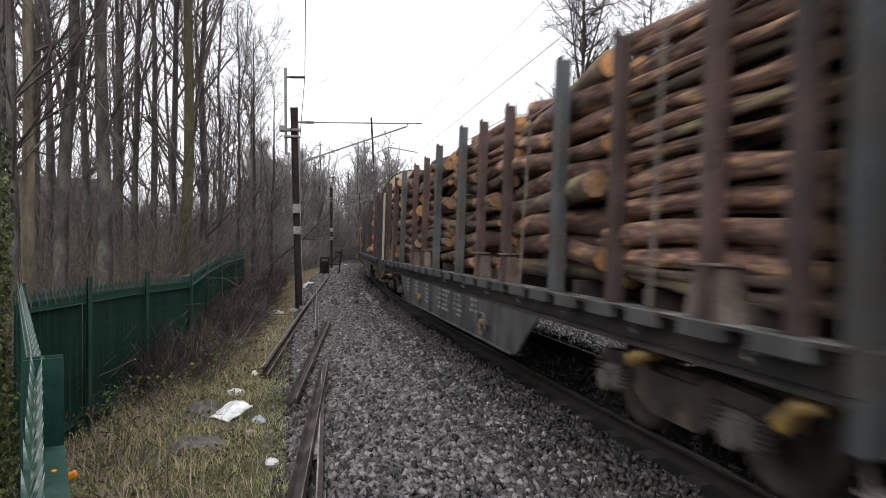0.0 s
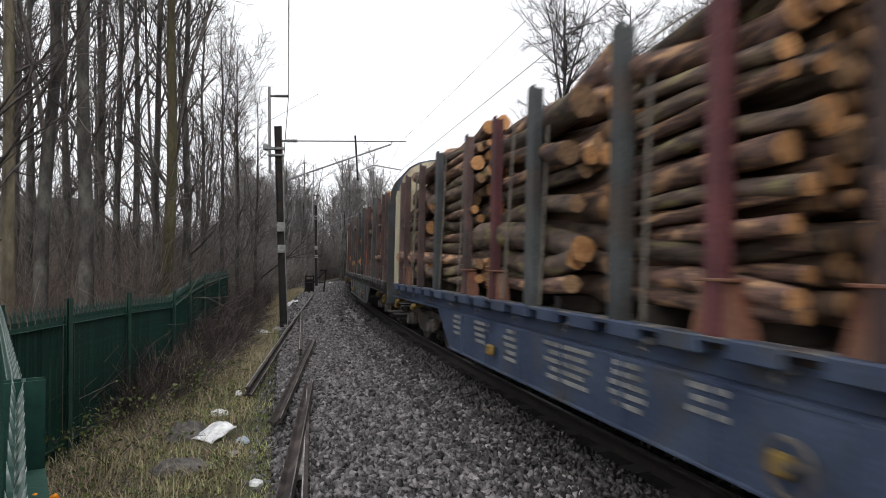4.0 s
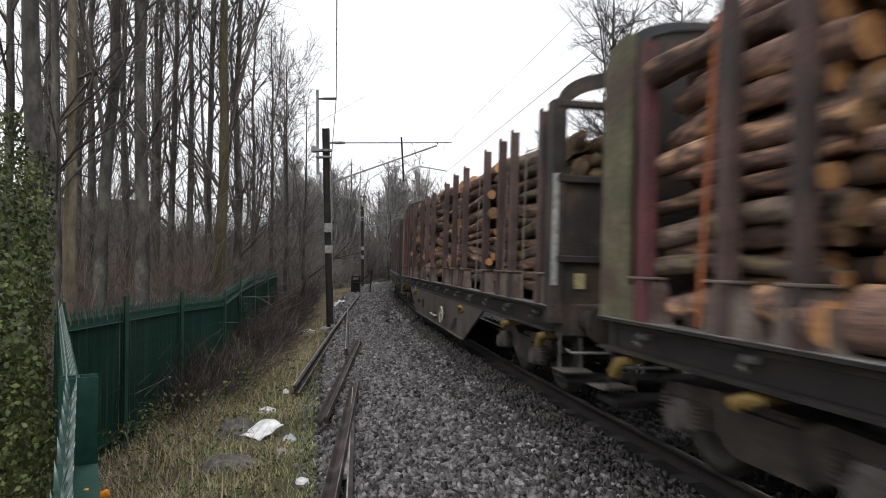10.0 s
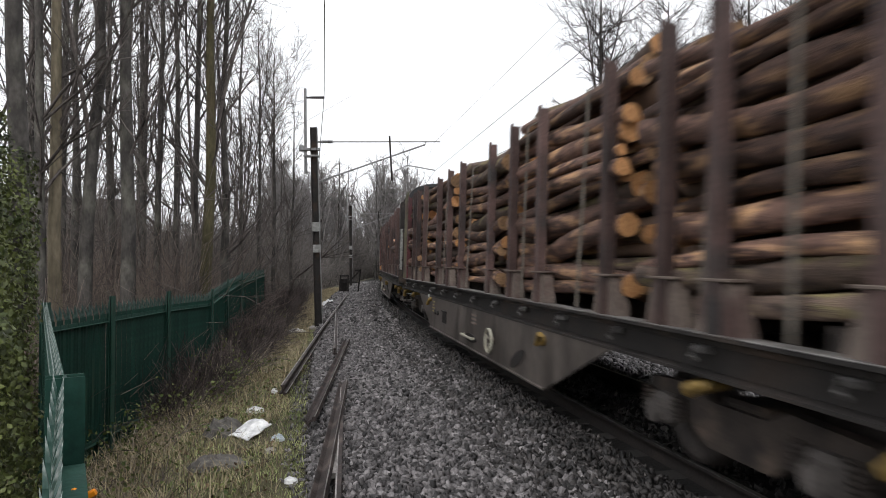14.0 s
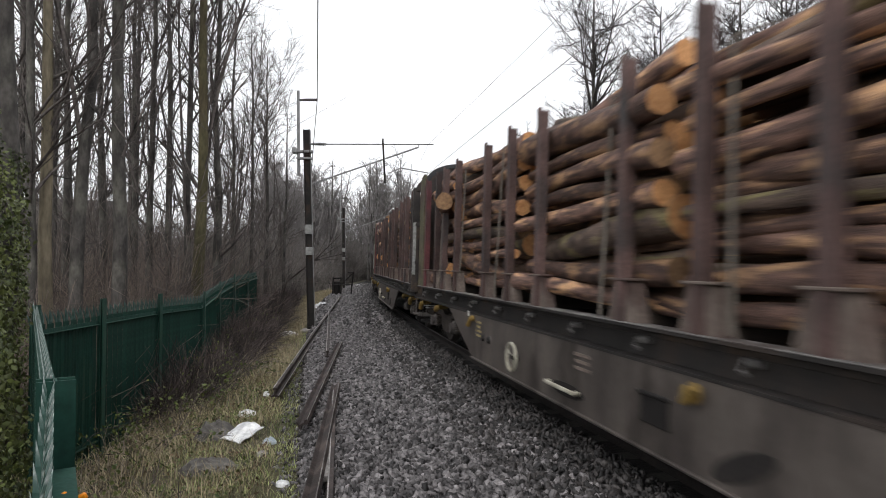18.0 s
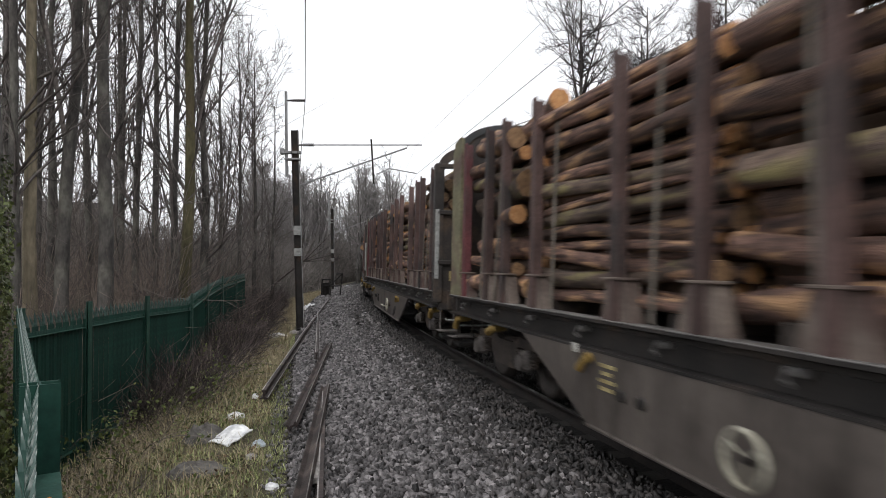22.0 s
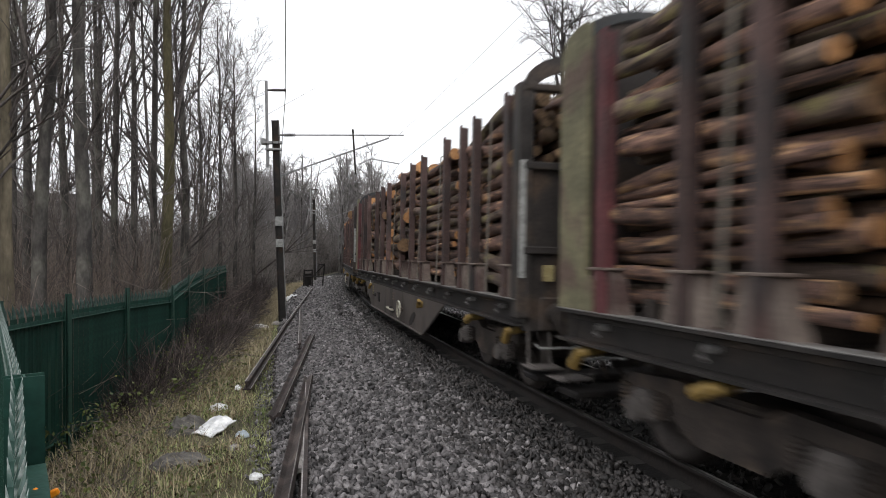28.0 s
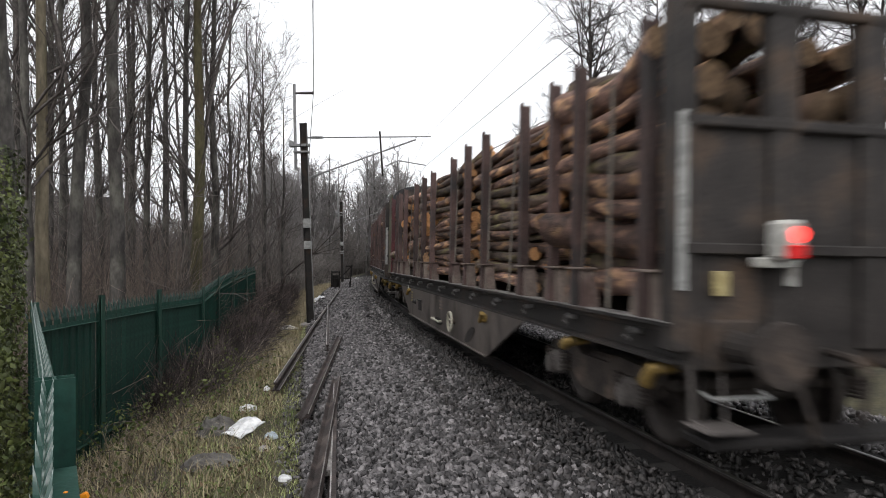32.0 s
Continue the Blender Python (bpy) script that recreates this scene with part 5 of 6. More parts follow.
def log_load(half, seed, m, cargo, orange):
    rng = random.Random(seed)
    load = thing("log_stack", "stack of bark-covered pine logs with sawn orange ends on a wagon", "log stack", "timber loads", m)
    y0, y1 = -half + 0.34, half - (0.62 if cargo else 0.66)
    inner = (-5.85, -2.95, 0.1, 3.05, 6.1) if cargo else (-5.6, -1.75, 2.0, 5.9)
    cuts = [y0] + [y + rng.uniform(-0.2, 0.2) for y in inner] + [y1]
    nb = len(cuts) - 1
    bundles = []
    for b in range(nb):
        gap = rng.choice((0.06, 0.1, 0.16, 0.3, 0.55)) if b < nb - 1 else 0.0
        side = rng.uniform(3.35, 3.7)
        fat = rng.choice((0.85, 1.0, 1.15, 1.3, 1.6))
        bundles.append((cuts[b], cuts[b + 1] - gap, side, 0.085 * fat, rng.choice((0.05, 0.09, 0.16))))
    core = part("log_core", core_mesh([(lo, hi, side + 0.05, rad, st) for lo, hi, side, rad, st in bundles], seed), None, load, "logs inside the stack, coloured darker for the shade there")
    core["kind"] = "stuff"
    for b, (a, c, side, rad, stagger) in enumerate(bundles):
        crown = rng.uniform(0.25, 0.42) if cargo else rng.uniform(0.1, 0.3)
        slope = rng.uniform(-0.02, 0.02)
        messy = rng.choice((0.8, 1.3, 2.2))
        meshes = LOGS if b else REAR_LOGS

        def put(x, z, r):
            lo = a + abs(rng.gauss(0, stagger)) if b else a + abs(rng.gauss(0, 0.05))
            hi = c - abs(rng.gauss(0, 0.1))
            ob = part("log", rng.choice(meshes), None, load)
            ob.matrix_local = pose(x, (lo + hi) / 2, z, math.degrees(slope) + max(-1.4, min(1.4, rng.gauss(0, 0.7 * messy))), rng.uniform(0, 360), rng.gauss(0, 0.5 * messy)) @ Matrix.Diagonal((r, hi - lo, r, 1))

        for col in (0, 1):
            z = 1.36 + (0.0 if col == 0 else 0.07)
            while z < side - rad * 0.5:
                r = rad * rng.uniform(0.6, 1.35)
                put(-1.22 + r + (0.0 if col == 0 else 2.0 * rad) + rng.uniform(0, 0.03), z + r, r)
                z += 2 * r * rng.uniform(0.92, 1.3)
        x = -0.95
        while x < 1.1:
            r = rad * rng.uniform(0.8, 1.2)
            put(x, side - 0.03 + crown * (1 - (x / 1.25) ** 2) + rng.uniform(-0.05, 0.03), r)
            x += 2 * r * 1.02
        for yb in (a + 0.5, c - 0.62):
            part("bearer", Geo().box(-1.2, yb, DECK - 0.03, 1.2, yb + 0.12, 1.38, 0.01), BOGIE, load)
        for yy in (a + 0.9 + rng.uniform(-0.2, 0.2), c - 0.9 + rng.uniform(-0.2, 0.2)):
            lean = rng.uniform(-0.14, 0.14)
            s = Geo()
            top = side + 0.03
            outline = [(-1.31, DECK + 0.05, yy), (-1.285, 2.2, yy + lean * 0.5), (-1.25, top - 0.02, yy + lean), (-0.85, top + crown * 0.54 + 0.07, yy + lean), (0, top + crown + 0.06, yy + lean), (0.85, top + crown * 0.54 + 0.07, yy + lean), (1.25, top - 0.02, yy + lean), (1.3, DECK + 0.05, yy)]
            verts = []
            for px, pz, py in outline:
                verts += [(px, py - 0.024, pz), (px, py + 0.024, pz), (px * 0.99, py + 0.024, pz - 0.008), (px * 0.99, py - 0.024, pz - 0.008)]
            faces = []
            for i in range(len(outline) - 1):
                for j in range(4):
                    faces.append((4 * i + j, 4 * i + (j + 1) % 4, 4 * i + 4 + (j + 1) % 4, 4 * i + 4 + j))
            s.add(verts, faces)
            part("strap", s, STRAP_RED if orange and b == (2 if cargo else nb - 1) else STRAP, load, "tensioned webbing strap")
    return load


# times at which each wagon's rear corner passes the mark MARK along the line
PASS = (0.34, 2.693, 5.05, 7.433, 9.775, 12.10, 14.40, 16.70, 18.943, 21.22, 23.455, 25.675, 27.85, 29.985, 32.13)
MARK, V0, GAIN, EASE = 5.95, 8.175, 0.0364, 13.0


def run(t):
    """Metres that the train has gone at t: steady, then gathering way."""
    return V0 * t + (0.5 * GAIN * (t - EASE) ** 2 if t > EASE else 0.0)


def on_rails(s_rear, half, t):
    """The pose of a wagon whose rear corner is at s_rear: it spans its two bogies as a chord."""
    a, b = at(s_rear + 1.95, ASIDE), at(s_rear + 2 * half - 1.95, ASIDE)
    c, d = (a + b) / 2, b - a
    return pose(c.x, c.y, 0.0, 0, 1.5, math.degrees(math.atan2(-d.x, d.y)))


KEYED = []
brown = brown_wagon()
brown_turned = brown_wagon(True)
cargo_grey = cargo_wagon(GREY, "grey bogie timber wagon with a cream rounded bulkhead on the rails")
cargo_blue = cargo_wagon(BLUE, "blue bogie timber wagon with a cream rounded bulkhead on the rails")
used = set()
for n in range(-2, 15):
    rear = run(PASS[n]) if n >= 0 else run(PASS[0]) + 19.4 * n
    cargo = n <= 3
    proto = cargo_blue if n in (2, -2) else cargo_grey if cargo else brown_turned if n in (5, 7, 8, 10, 13) else brown
    half = 9.0 if cargo else HALF
    if proto in used:
        wagon = copy_thing(proto, Matrix())
    else:
        wagon = proto
        used.add(proto)
    load = log_load(half, 100 + n, Matrix(), cargo, n in (1, 5, 9))
    KEYED.append((wagon, load, rear, half))
last_wagon = KEYED[-1][0]
tl = part("tail_lamp", Geo().box(-0.66, -HALF - 0.32, 1.72, -0.46, -HALF - 0.12, 2.02, 0.03), WHITE, last_wagon, "white flashing tail lamp, lit red")
part("lamp_bracket", Geo().box(-0.76, -HALF - 0.16, 1.66, -0.4, -HALF - 0.08, 1.74, 0.01), WHITE, tl)
lens = Geo().tube([(-0.54, -HALF - 0.31, 1.91), (-0.54, -HALF - 0.345, 1.91)], [0.065, 0.055], 18)
part("lens", lens, LAMP, tl, "glowing red lens")
part("reflector", Geo().box(-0.645, -HALF - 0.335, 1.73, -0.475, -HALF - 0.318, 1.83, 0.006), LAMPRED, tl, "red reflector")


# ---- trees and scrub ----
def grow(rng, start, heading, length, r0, r1, k=5, wander=0.12, lift=0.0):
    """A wandering path of k points with tapering radii."""
    p, d = np.array(start, float), np.array(heading, float)
    d /= np.linalg.norm(d)
    pts, step = [p.copy()], length / (k - 1)
    for _ in range(k - 1):
        d = d + rng.normal(0, wander, 3) + np.array([0, 0, lift])
        d /= np.linalg.norm(d)
        p = p + d * step
        pts.append(p.copy())
    return np.array(pts), np.linspace(r0, r1, k)


def bare_tree(x, y, high, r, seed, mat=None, lean=(0, 0), first=0.35, branches=26, twigs=9, spread=0.9, name="bare_tree", label="tall bare winter tree with a straight trunk", forks=0, reach=0.34, thick=1.0, twigmat=None):
    rng = np.random.default_rng(seed)
    z0 = up(x, y) - 0.1
    o = thing(name, label, "tree", "lineside trees", pose(x, y, z0))
    n = 12
    h = np.linspace(0, 1, n)
    wob = np.cumsum(rng.normal(0, 0.035, (n, 2)), axis=0) * high / 14
    trunk = np.stack([lean[0] * h * high + wob[:, 0], lean[1] * h * high + wob[:, 1], h * high], -1)
    rad = r * (1 - 0.82 * h) * (1 + 0.5 * np.exp(-h * 30))
    v, f = strands([trunk], [rad], 10)
    part("trunk", cloud("trunk", v, f, mat or TRUNK, True), None, o)
    stems = [(trunk, rad)]
    for _ in range(forks):
        i = rng.integers(2, 6)
        a = rng.uniform(0, 6.28)
        pp, rr = grow(rng, trunk[i], (0.13 * math.cos(a), 0.13 * math.sin(a), 1), high * (1 - h[i]) * 0.9, rad[i] * 0.65, 0.012, 12, 0.06, 0.05)
        stems.append((pp, rr))
    paths5, rad5 = [], []
    for stem, srad in stems:
        m = len(stem)
        if stem is not trunk:
            for a in range(0, m - 1, 4):
                seg, sr = stem[a:a + 5], srad[a:a + 5]
                while len(seg) < 5:
                    seg, sr = np.vstack([seg, seg[-1] + (seg[-1] - seg[-2]) * 0.5]), np.append(sr, sr[-1] * 0.7)
                paths5.append(seg)
                rad5.append(sr)
        for _ in range(branches if stem is trunk else branches // 2):
            u = first + (0.98 - first) * rng.random() ** 0.8
            i = min(int(u * (m - 1)), m - 2)
            w = u * (m - 1) - i
            q, qr = stem[i] * (1 - w) + stem[i + 1] * w, srad[i] * (1 - w) + srad[i + 1] * w
            a = rng.uniform(0, 6.28)
            ln = high * reach * (1.1 - 0.75 * u) * rng.uniform(0.6, 1.2)
            pp, rr = grow(rng, q, (spread * math.cos(a), spread * math.sin(a), rng.uniform(0.5, 1.3)), ln, min(qr * 0.6, 0.05), 0.007, 5, 0.13, 0.07)
            paths5.append(pp)
            rad5.append(rr)
            for _ in range(twigs):
                j = rng.integers(1, 5)
                tl = ln * rng.uniform(0.2, 0.5)
                t5, s5 = grow(rng, pp[j], (pp[j] - pp[j - 1]) / np.linalg.norm(pp[j] - pp[j - 1]) + rng.normal(0, 0.55, 3), tl, rr[j] * 0.6 + 0.003, 0.004, 4, 0.19, 0.07)
                paths5.append(t5)
                rad5.append(s5)
                for _ in range(2):
                    j2 = rng.integers(1, 3)
                    u5, w5 = grow(rng, t5[j2], (t5[j2] - t5[j2 - 1]) / np.linalg.norm(t5[j2] - t5[j2 - 1]) + rng.normal(0, 0.6, 3), tl * 0.5, 0.006, 0.0035, 3, 0.22, 0.06)
                    paths5.append(u5)
                    rad5.append(w5)
    v, f = brush(paths5, [q * thick for q in rad5])
    part("crown", cloud("crown", v, f, twigmat or BRANCH), None, o, "bare leafless branches and twigs")
    return o


# trunks behind the fence: x, y, height, radius, lean, bark
WOOD = [(-7.8, 12.5, 17, 0.11, 0.0, 0), (-7.73, 13.0, 18, 0.14, 0.004, 1), (-7.15, 13.0, 18, 0.15, 0.006, 0), (-6.46, 13.3, 18, 0.165, 0.004, 0), (-7.94, 18.0, 17, 0.11, 0.0, 0),
        (-6.86, 17.5, 17, 0.11, 0.006, 0), (-6.13, 16.8, 18, 0.165, 0.002, 2), (-6.09, 18.0, 16, 0.12, 0.004, 0), (-9.15, 22.0, 18, 0.13, 0.0, 0), (-8.0, 26.0, 14, 0.1, 0.0, 0), (-8.05, 28.0, 13, 0.1, 0.0, 0),
        (-7.9, 30.0, 12.5, 0.11, 0.0, 0), (-8.0, 34.0, 11, 0.1, 0.0, 0), (-10.3, 16.0, 18, 0.13, 0.0, 0), (-10.35, 18.0, 18, 0.12, 0.0, 0), (-10.4, 20.0, 18, 0.13, 0.0, 0), (-11.1, 24.0, 18, 0.14, 0.0, 0),
        (-9.6, 13.4, 17, 0.12, 0.0, 0), (-12.6, 21.0, 18, 0.14, 0.0, 0), (-14.5, 24.0, 18, 0.15, 0.0, 0), (-9.4, 25.5, 17, 0.12, 0.0, 0), (-13.0, 28.0, 18, 0.15, 0.0, 0)]
for i, (x, y, high, r, ln, kind) in enumerate(WOOD):
    bare_tree(x, y, high, r, 300 + i, (TRUNK, TRUNK_PALE, TRUNK_MOSS)[kind], (ln, 0), 0.16 if r < 0.14 else 0.22, 44 if 25 < y < 32 else 25, 8, 0.7 if 25 < y < 32 else 0.5, "bare_tree",
              ("tall bare tree with a straight dark trunk", "tall bare tree with a pale yellowish trunk", "tall bare tree with a mossy olive trunk")[kind] + " behind the fence", 1, 0.22, 0.85)
rng = np.random.default_rng(76)
for i in range(12):
    y = rng.uniform(24, 60)
    x = -0.25 * y - rng.uniform(1.5, 0.42 * y)
    bare_tree(x, y, rng.uniform(8, 13) + 0.12 * (-x), rng.uniform(0.08, 0.13), 600 + i, TRUNK, (rng.normal(0, 0.05), 0), 0.1, 16, 6, 0.5, "bare_tree", "slender bare tree deeper in the wood", 1, 0.24, 1.0)
bare_tree(-5.39, 8.0, 15, 0.15, 350, TRUNK, (-0.008, 0), 0.4, 16, 6, 0.6, "bare_tree", "dark bare tree trunk overgrown with ivy beside the fence", 0, 0.2)
bare_tree(-4.8, 6.4, 15, 0.2, 351, TRUNK, (-0.01, 0), 0.4, 16, 6, 0.6, "bare_tree", "thick bare tree trunk overgrown with ivy beside the fence", 0, 0.2)
# beyond the train
for i, (x, y, high, r) in enumerate(((8.75, 34.0, 15.0, 0.17), (13.0, 36.0, 13.5, 0.15), (17.0, 34.0, 14, 0.15), (20.0, 36.0, 14, 0.15), (7.0, 47.0, 10, 0.14), (23.0, 33.0, 14, 0.16), (16.0, 45.0, 13, 0.14), (12.0, 50.0, 12, 0.14), (11.2, 33.0, 9.5, 0.11), (14.2, 31.0, 10.0, 0.11), (17.5, 30.0, 10.5, 0.12), (21.0, 29.0, 11.0, 0.12), (9.8, 40.0, 9.5, 0.1))):
    bare_tree(x, y, high, r, 400 + i, TRUNK, (0, 0), 0.3, 32, 11, 1.7, "bare_tree", "spreading bare winter tree on the far bank", 2, 0.32, 1.35, DARKBRANCH)
# where the line bends out of sight
rng = np.random.default_rng(77)
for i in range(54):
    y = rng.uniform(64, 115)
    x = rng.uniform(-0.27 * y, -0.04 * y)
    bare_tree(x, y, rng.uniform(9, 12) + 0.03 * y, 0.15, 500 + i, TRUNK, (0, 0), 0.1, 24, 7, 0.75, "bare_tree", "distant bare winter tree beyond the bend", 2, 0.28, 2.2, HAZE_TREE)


def thicket(name, label, n, xr, yr, hr, mat, seed, lean=0.25, side=2, thick=0.008, hug=None, wander=0.2):
    """Many thin upright stems with side shoots, joined."""
    rng = np.random.default_rng(seed)
    paths, radii = [], []
    x, y = hug(rng, n) if hug else (rng.uniform(*xr, n), rng.uniform(*yr, n))
    z = ground_z(x, y)
    for i in range(n):
        clump = 0.5 + 0.5 * noise.noise((x[i] * 0.55, y[i] * 0.3, seed))
        ln = hr[0] + (hr[1] - hr[0]) * min(1.0, max(0.0, 0.25 + 0.9 * (clump - 0.5) + rng.uniform(-0.3, 0.65)))
        p, r = grow(rng, (x[i], y[i], z[i] - 0.05), (rng.normal(0, lean), rng.normal(0, lean), 1), ln, thick * rng.uniform(0.6, 1.4), 0.003, 5, wander, -0.03)
        paths.append(p)
        radii.append(r)
        for _ in range(side):
            j = rng.integers(1, 3)
            q, s = grow(rng, p[j], (p[j] - p[j - 1]) / np.linalg.norm(p[j] - p[j - 1]) + rng.normal(0, 0.5, 3), ln * rng.uniform(0.25, 0.5), thick * 0.5, 0.0025, 3, 0.3, 0.0)
            paths.append(q)
            radii.append(s)
    v, f = brush(paths, radii)
    ob = new(name, cloud(name, v, f, mat))
    return tagged(ob, label, "scrub", kind="stuff")


def wedge(y0, y1, left, right, power=1.0):
    """Places in a wedge seen from the track side: x between left * y and right * y."""
    def hug(rng, n):
        y = y0 + (y1 - y0) * rng.random(n) ** power
        x = y * rng.uniform(left, right, n)
        edge = np.interp(y, np.arange(0, 150, 5.0), [at(float(s)).x for s in np.arange(0, 150, 5.0)]) - 6.0
        return np.where(x > edge, edge - rng.uniform(0, 4, n), x), y
    return hug


def wood_floor(rng, n):
    y = 13.6 + 27 * rng.random(n) ** 1.3
    x = np.interp(y, [6.6, 10, 14.5, 19.8, 23, 40], [-5.0, -5.2, -5.8, -6.8, -7.4, -10.5]) - rng.random(n) ** 1.3 * (0.5 * y)
    return x, y


thicket("scrub", "dense reddish-brown leafless scrub behind the fence", 3800, None, None, (1.2, 4.6), REDTWIG, 1, 0.33, 4, 0.009, wood_floor, 0.28)
thicket("scrub", "thin leaning bare saplings between the trunks", 120, None, None, (3.5, 9.5), TWIG, 17, 0.1, 9, 0.02, wood_floor)
thicket("scrub", "thin leaning bare saplings deeper in the wood", 110, None, None, (5, 12), TWIG, 18, 0.15, 9, 0.05, wedge(30, 60, -0.62, -0.24))


def fence_back(rng, n):
    y = 8.0 + 8 * rng.random(n)
    return np.interp(y, [6.6, 10, 14.5, 19.8], [-4.7, -4.8, -5.4, -6.3]) - 3.2 * rng.random(n) ** 0.8, y


thicket("scrub", "low reddish-brown scrub close behind the fence", 1500, None, None, (0.9, 2.5), REDTWIG, 14, 0.45, 4, 0.006, fence_back)
thicket("scrub", "dark leafless undergrowth deep in the wood", 3800, None, None, (2.5, 6.0), HAZE_TWIG, 2, 0.2, 4, 0.022, wedge(28, 75, -0.8, -0.27, 1.2))
thicket("scrub", "grey-brown scrub on the bank at the bend", 3600, None, None, (2.5, 5.5), HAZE_TWIG, 3, 0.25, 4, 0.026, wedge(40, 110, -0.34, -0.12))
thicket("scrub", "tall grey saplings beyond the bend", 2200, None, None, (4.5, 9.0), HAZE_TWIG, 6, 0.12, 5, 0.045, wedge(75, 120, -0.3, -0.05))
thicket("scrub", "brown scrub on the bank behind the train", 1500, (6, 40), (25, 80), (1.5, 3.5), REDTWIG, 4, 0.3, 3, 0.016)


def by_fence(rng, n):
    t = rng.random(n)
    y = 8.6 + 12.5 * t ** 0.8
    x = np.interp(y, [6.6, 10, 14.5, 19.8, 23], [-4.0, -4.15, -4.7, -5.6, -6.2]) + 0.1 + np.abs(rng.normal(0, 0.4, n)) * np.interp(y, [8, 11, 20], [0.35, 0.9, 1.0])
    return x, y


def fence_foot(rng, n):
    y = 4.2 + 6.5 * rng.random(n)
    x = np.interp(y, [2.34, 6.6, 10, 11], [-1.4, -4.1, -4.2, -4.3]) + 0.06 + np.abs(rng.normal(0, 0.5, n))
    return x, y


thicket("dead_stems", "pale dry stems and twigs lying along the fence foot", 420, None, None, (0.15, 0.6), DEADSTEM, 15, 0.9, 3, 0.0035, fence_foot)
thicket("brambles", "thin brambles along the fence foot", 130, None, None, (0.2, 0.7), BRAMBLE, 16, 0.8, 4, 0.004, fence_foot)
thicket("brambles", "tangled bare brambles heaped against the fence", 750, None, None, (0.35, 0.9), BRAMBLE, 5, 0.75, 4, 0.005, by_fence)


def fence_heap(rng, n):
    y = 9.2 + 7.5 * rng.random(n)
    return np.interp(y, [9, 10, 14.5, 17], [-4.25, -4.29, -4.85, -5.3]) + 0.12 + 0.62 * rng.random(n) ** 1.3 * np.interp(y, [9, 12, 17], [0.6, 1.0, 1.1]), y


thicket("brambles", "old dark brambles heaped high against the fence", 1300, None, None, (0.6, 1.5), BRAMBLE_DARK, 24, 0.8, 5, 0.005, fence_heap)


def by_mast(rng, n):
    y = 13.5 + 20 * rng.random(n)
    a = np.interp(y, [13, 19.8, 23, 34], [-4.5, -5.6, -6.2, -8.0])
    return a + (rng.random(n) ** 1.5) * np.interp(y, [13, 20, 34], [0.6, 0.8, 0.7]), y


thicket("brambles", "dark bramble heap swallowing the far fence", 1300, None, None, (0.7, 1.7), BRAMBLE_DARK, 8, 0.7, 5, 0.008, by_mast)
thicket("dead_stems", "pale dead stems tangled along the fence foot", 380, None, None, (0.4, 1.0), DEADSTEM, 9, 0.7, 3, 0.004, by_fence)
thicket("dead_stems", "pale dead stems standing among the scrub", 550, None, None, (1.2, 3.2), DEADSTEM, 19, 0.4, 3, 0.006, wood_floor)


def blades(name, label, n, place, high, mat, seed, width=0.006, bend=0.5):
    """Grass: bent tapering blades."""
    rng = np.random.default_rng(seed)
    x, y = place(rng, n)
    z = ground_z(x, y) - 0.02
    a = rng.uniform(0, 2 * np.pi, n)
    h = high * rng.uniform(0.4, 1.2, n)
    b = bend * h * rng.uniform(0.2, 1.3, n)
    dx, dy = np.cos(a), np.sin(a)
    w = width * rng.uniform(0.6, 1.4, n)
    pts = []
    for u, f in ((0.0, 1.0), (0.5, 0.75), (1.0, 0.12)):
        cx, cy, cz = x + dx * b * u * u, y + dy * b * u * u, z + h * u * (1 - 0.25 * u)
        pts.append(np.stack([cx - dy * w * f, cy + dx * w * f, cz], -1))
        pts.append(np.stack([cx + dy * w * f, cy - dx * w * f, cz], -1))
    v = np.stack(pts, 1).reshape(-1, 3)
    k = np.arange(n)[:, None, None] * 6
    f = (k + np.array([(0, 1, 3, 2), (2, 3, 5, 4)])).reshape(-1, 4)
    ob = new(name, cloud(name, v, f, mat))
    return tagged(ob, label, "grass", kind="stuff")


def verge(y0, y1, d0, d1, power=1.0, clump=True):
    def place(rng, n):
        xs, ys = [], []
        got = 0
        while got < n:
            y = y0 + (y1 - y0) * rng.random(4 * n) ** power
            d = rng.uniform(d0, d1, 4 * n)
            x = np.interp(y, np.arange(-5, 80, 1.0), [at(float(s)).x for s in np.arange(-5, 80, 1.0)]) - d * 1.02
            if clump:
                c = np.sin(x * 2.3 + np.sin(y * 1.7)) * np.sin(y * 2.1 + 1.3 * np.sin(x * 1.9)) + rng.normal(0, 0.5, 4 * n)
                x, y = x[c > -0.45], y[c > -0.45]
            xs.append(x)
            ys.append(y)
            got += len(x)
        return np.concatenate(xs)[:n], np.concatenate(ys)[:n]
    return place


blades("grass", "short winter grass on the verge", 70000, verge(2.0, 20, 3.95, 8.6, 1.4), 0.1, GRASS, 11, 0.0042)
blades("dead_grass", "pale dead grass on the verge", 34000, verge(2.0, 26, 4.2, 8.4, 1.3), 0.2, STRAW, 12, 0.0035, 0.8)
blades("dead_grass", "long pale grass hanging over along the fence foot", 4500, fence_foot, 0.32, STRAW, 14, 0.004, 0.9)
blades("grass", "tufts of yellowed grass along the ballast edge", 20000, verge(11, 48, 4.05, 6.2), 0.28, STRAW, 13, 0.006, 0.7)


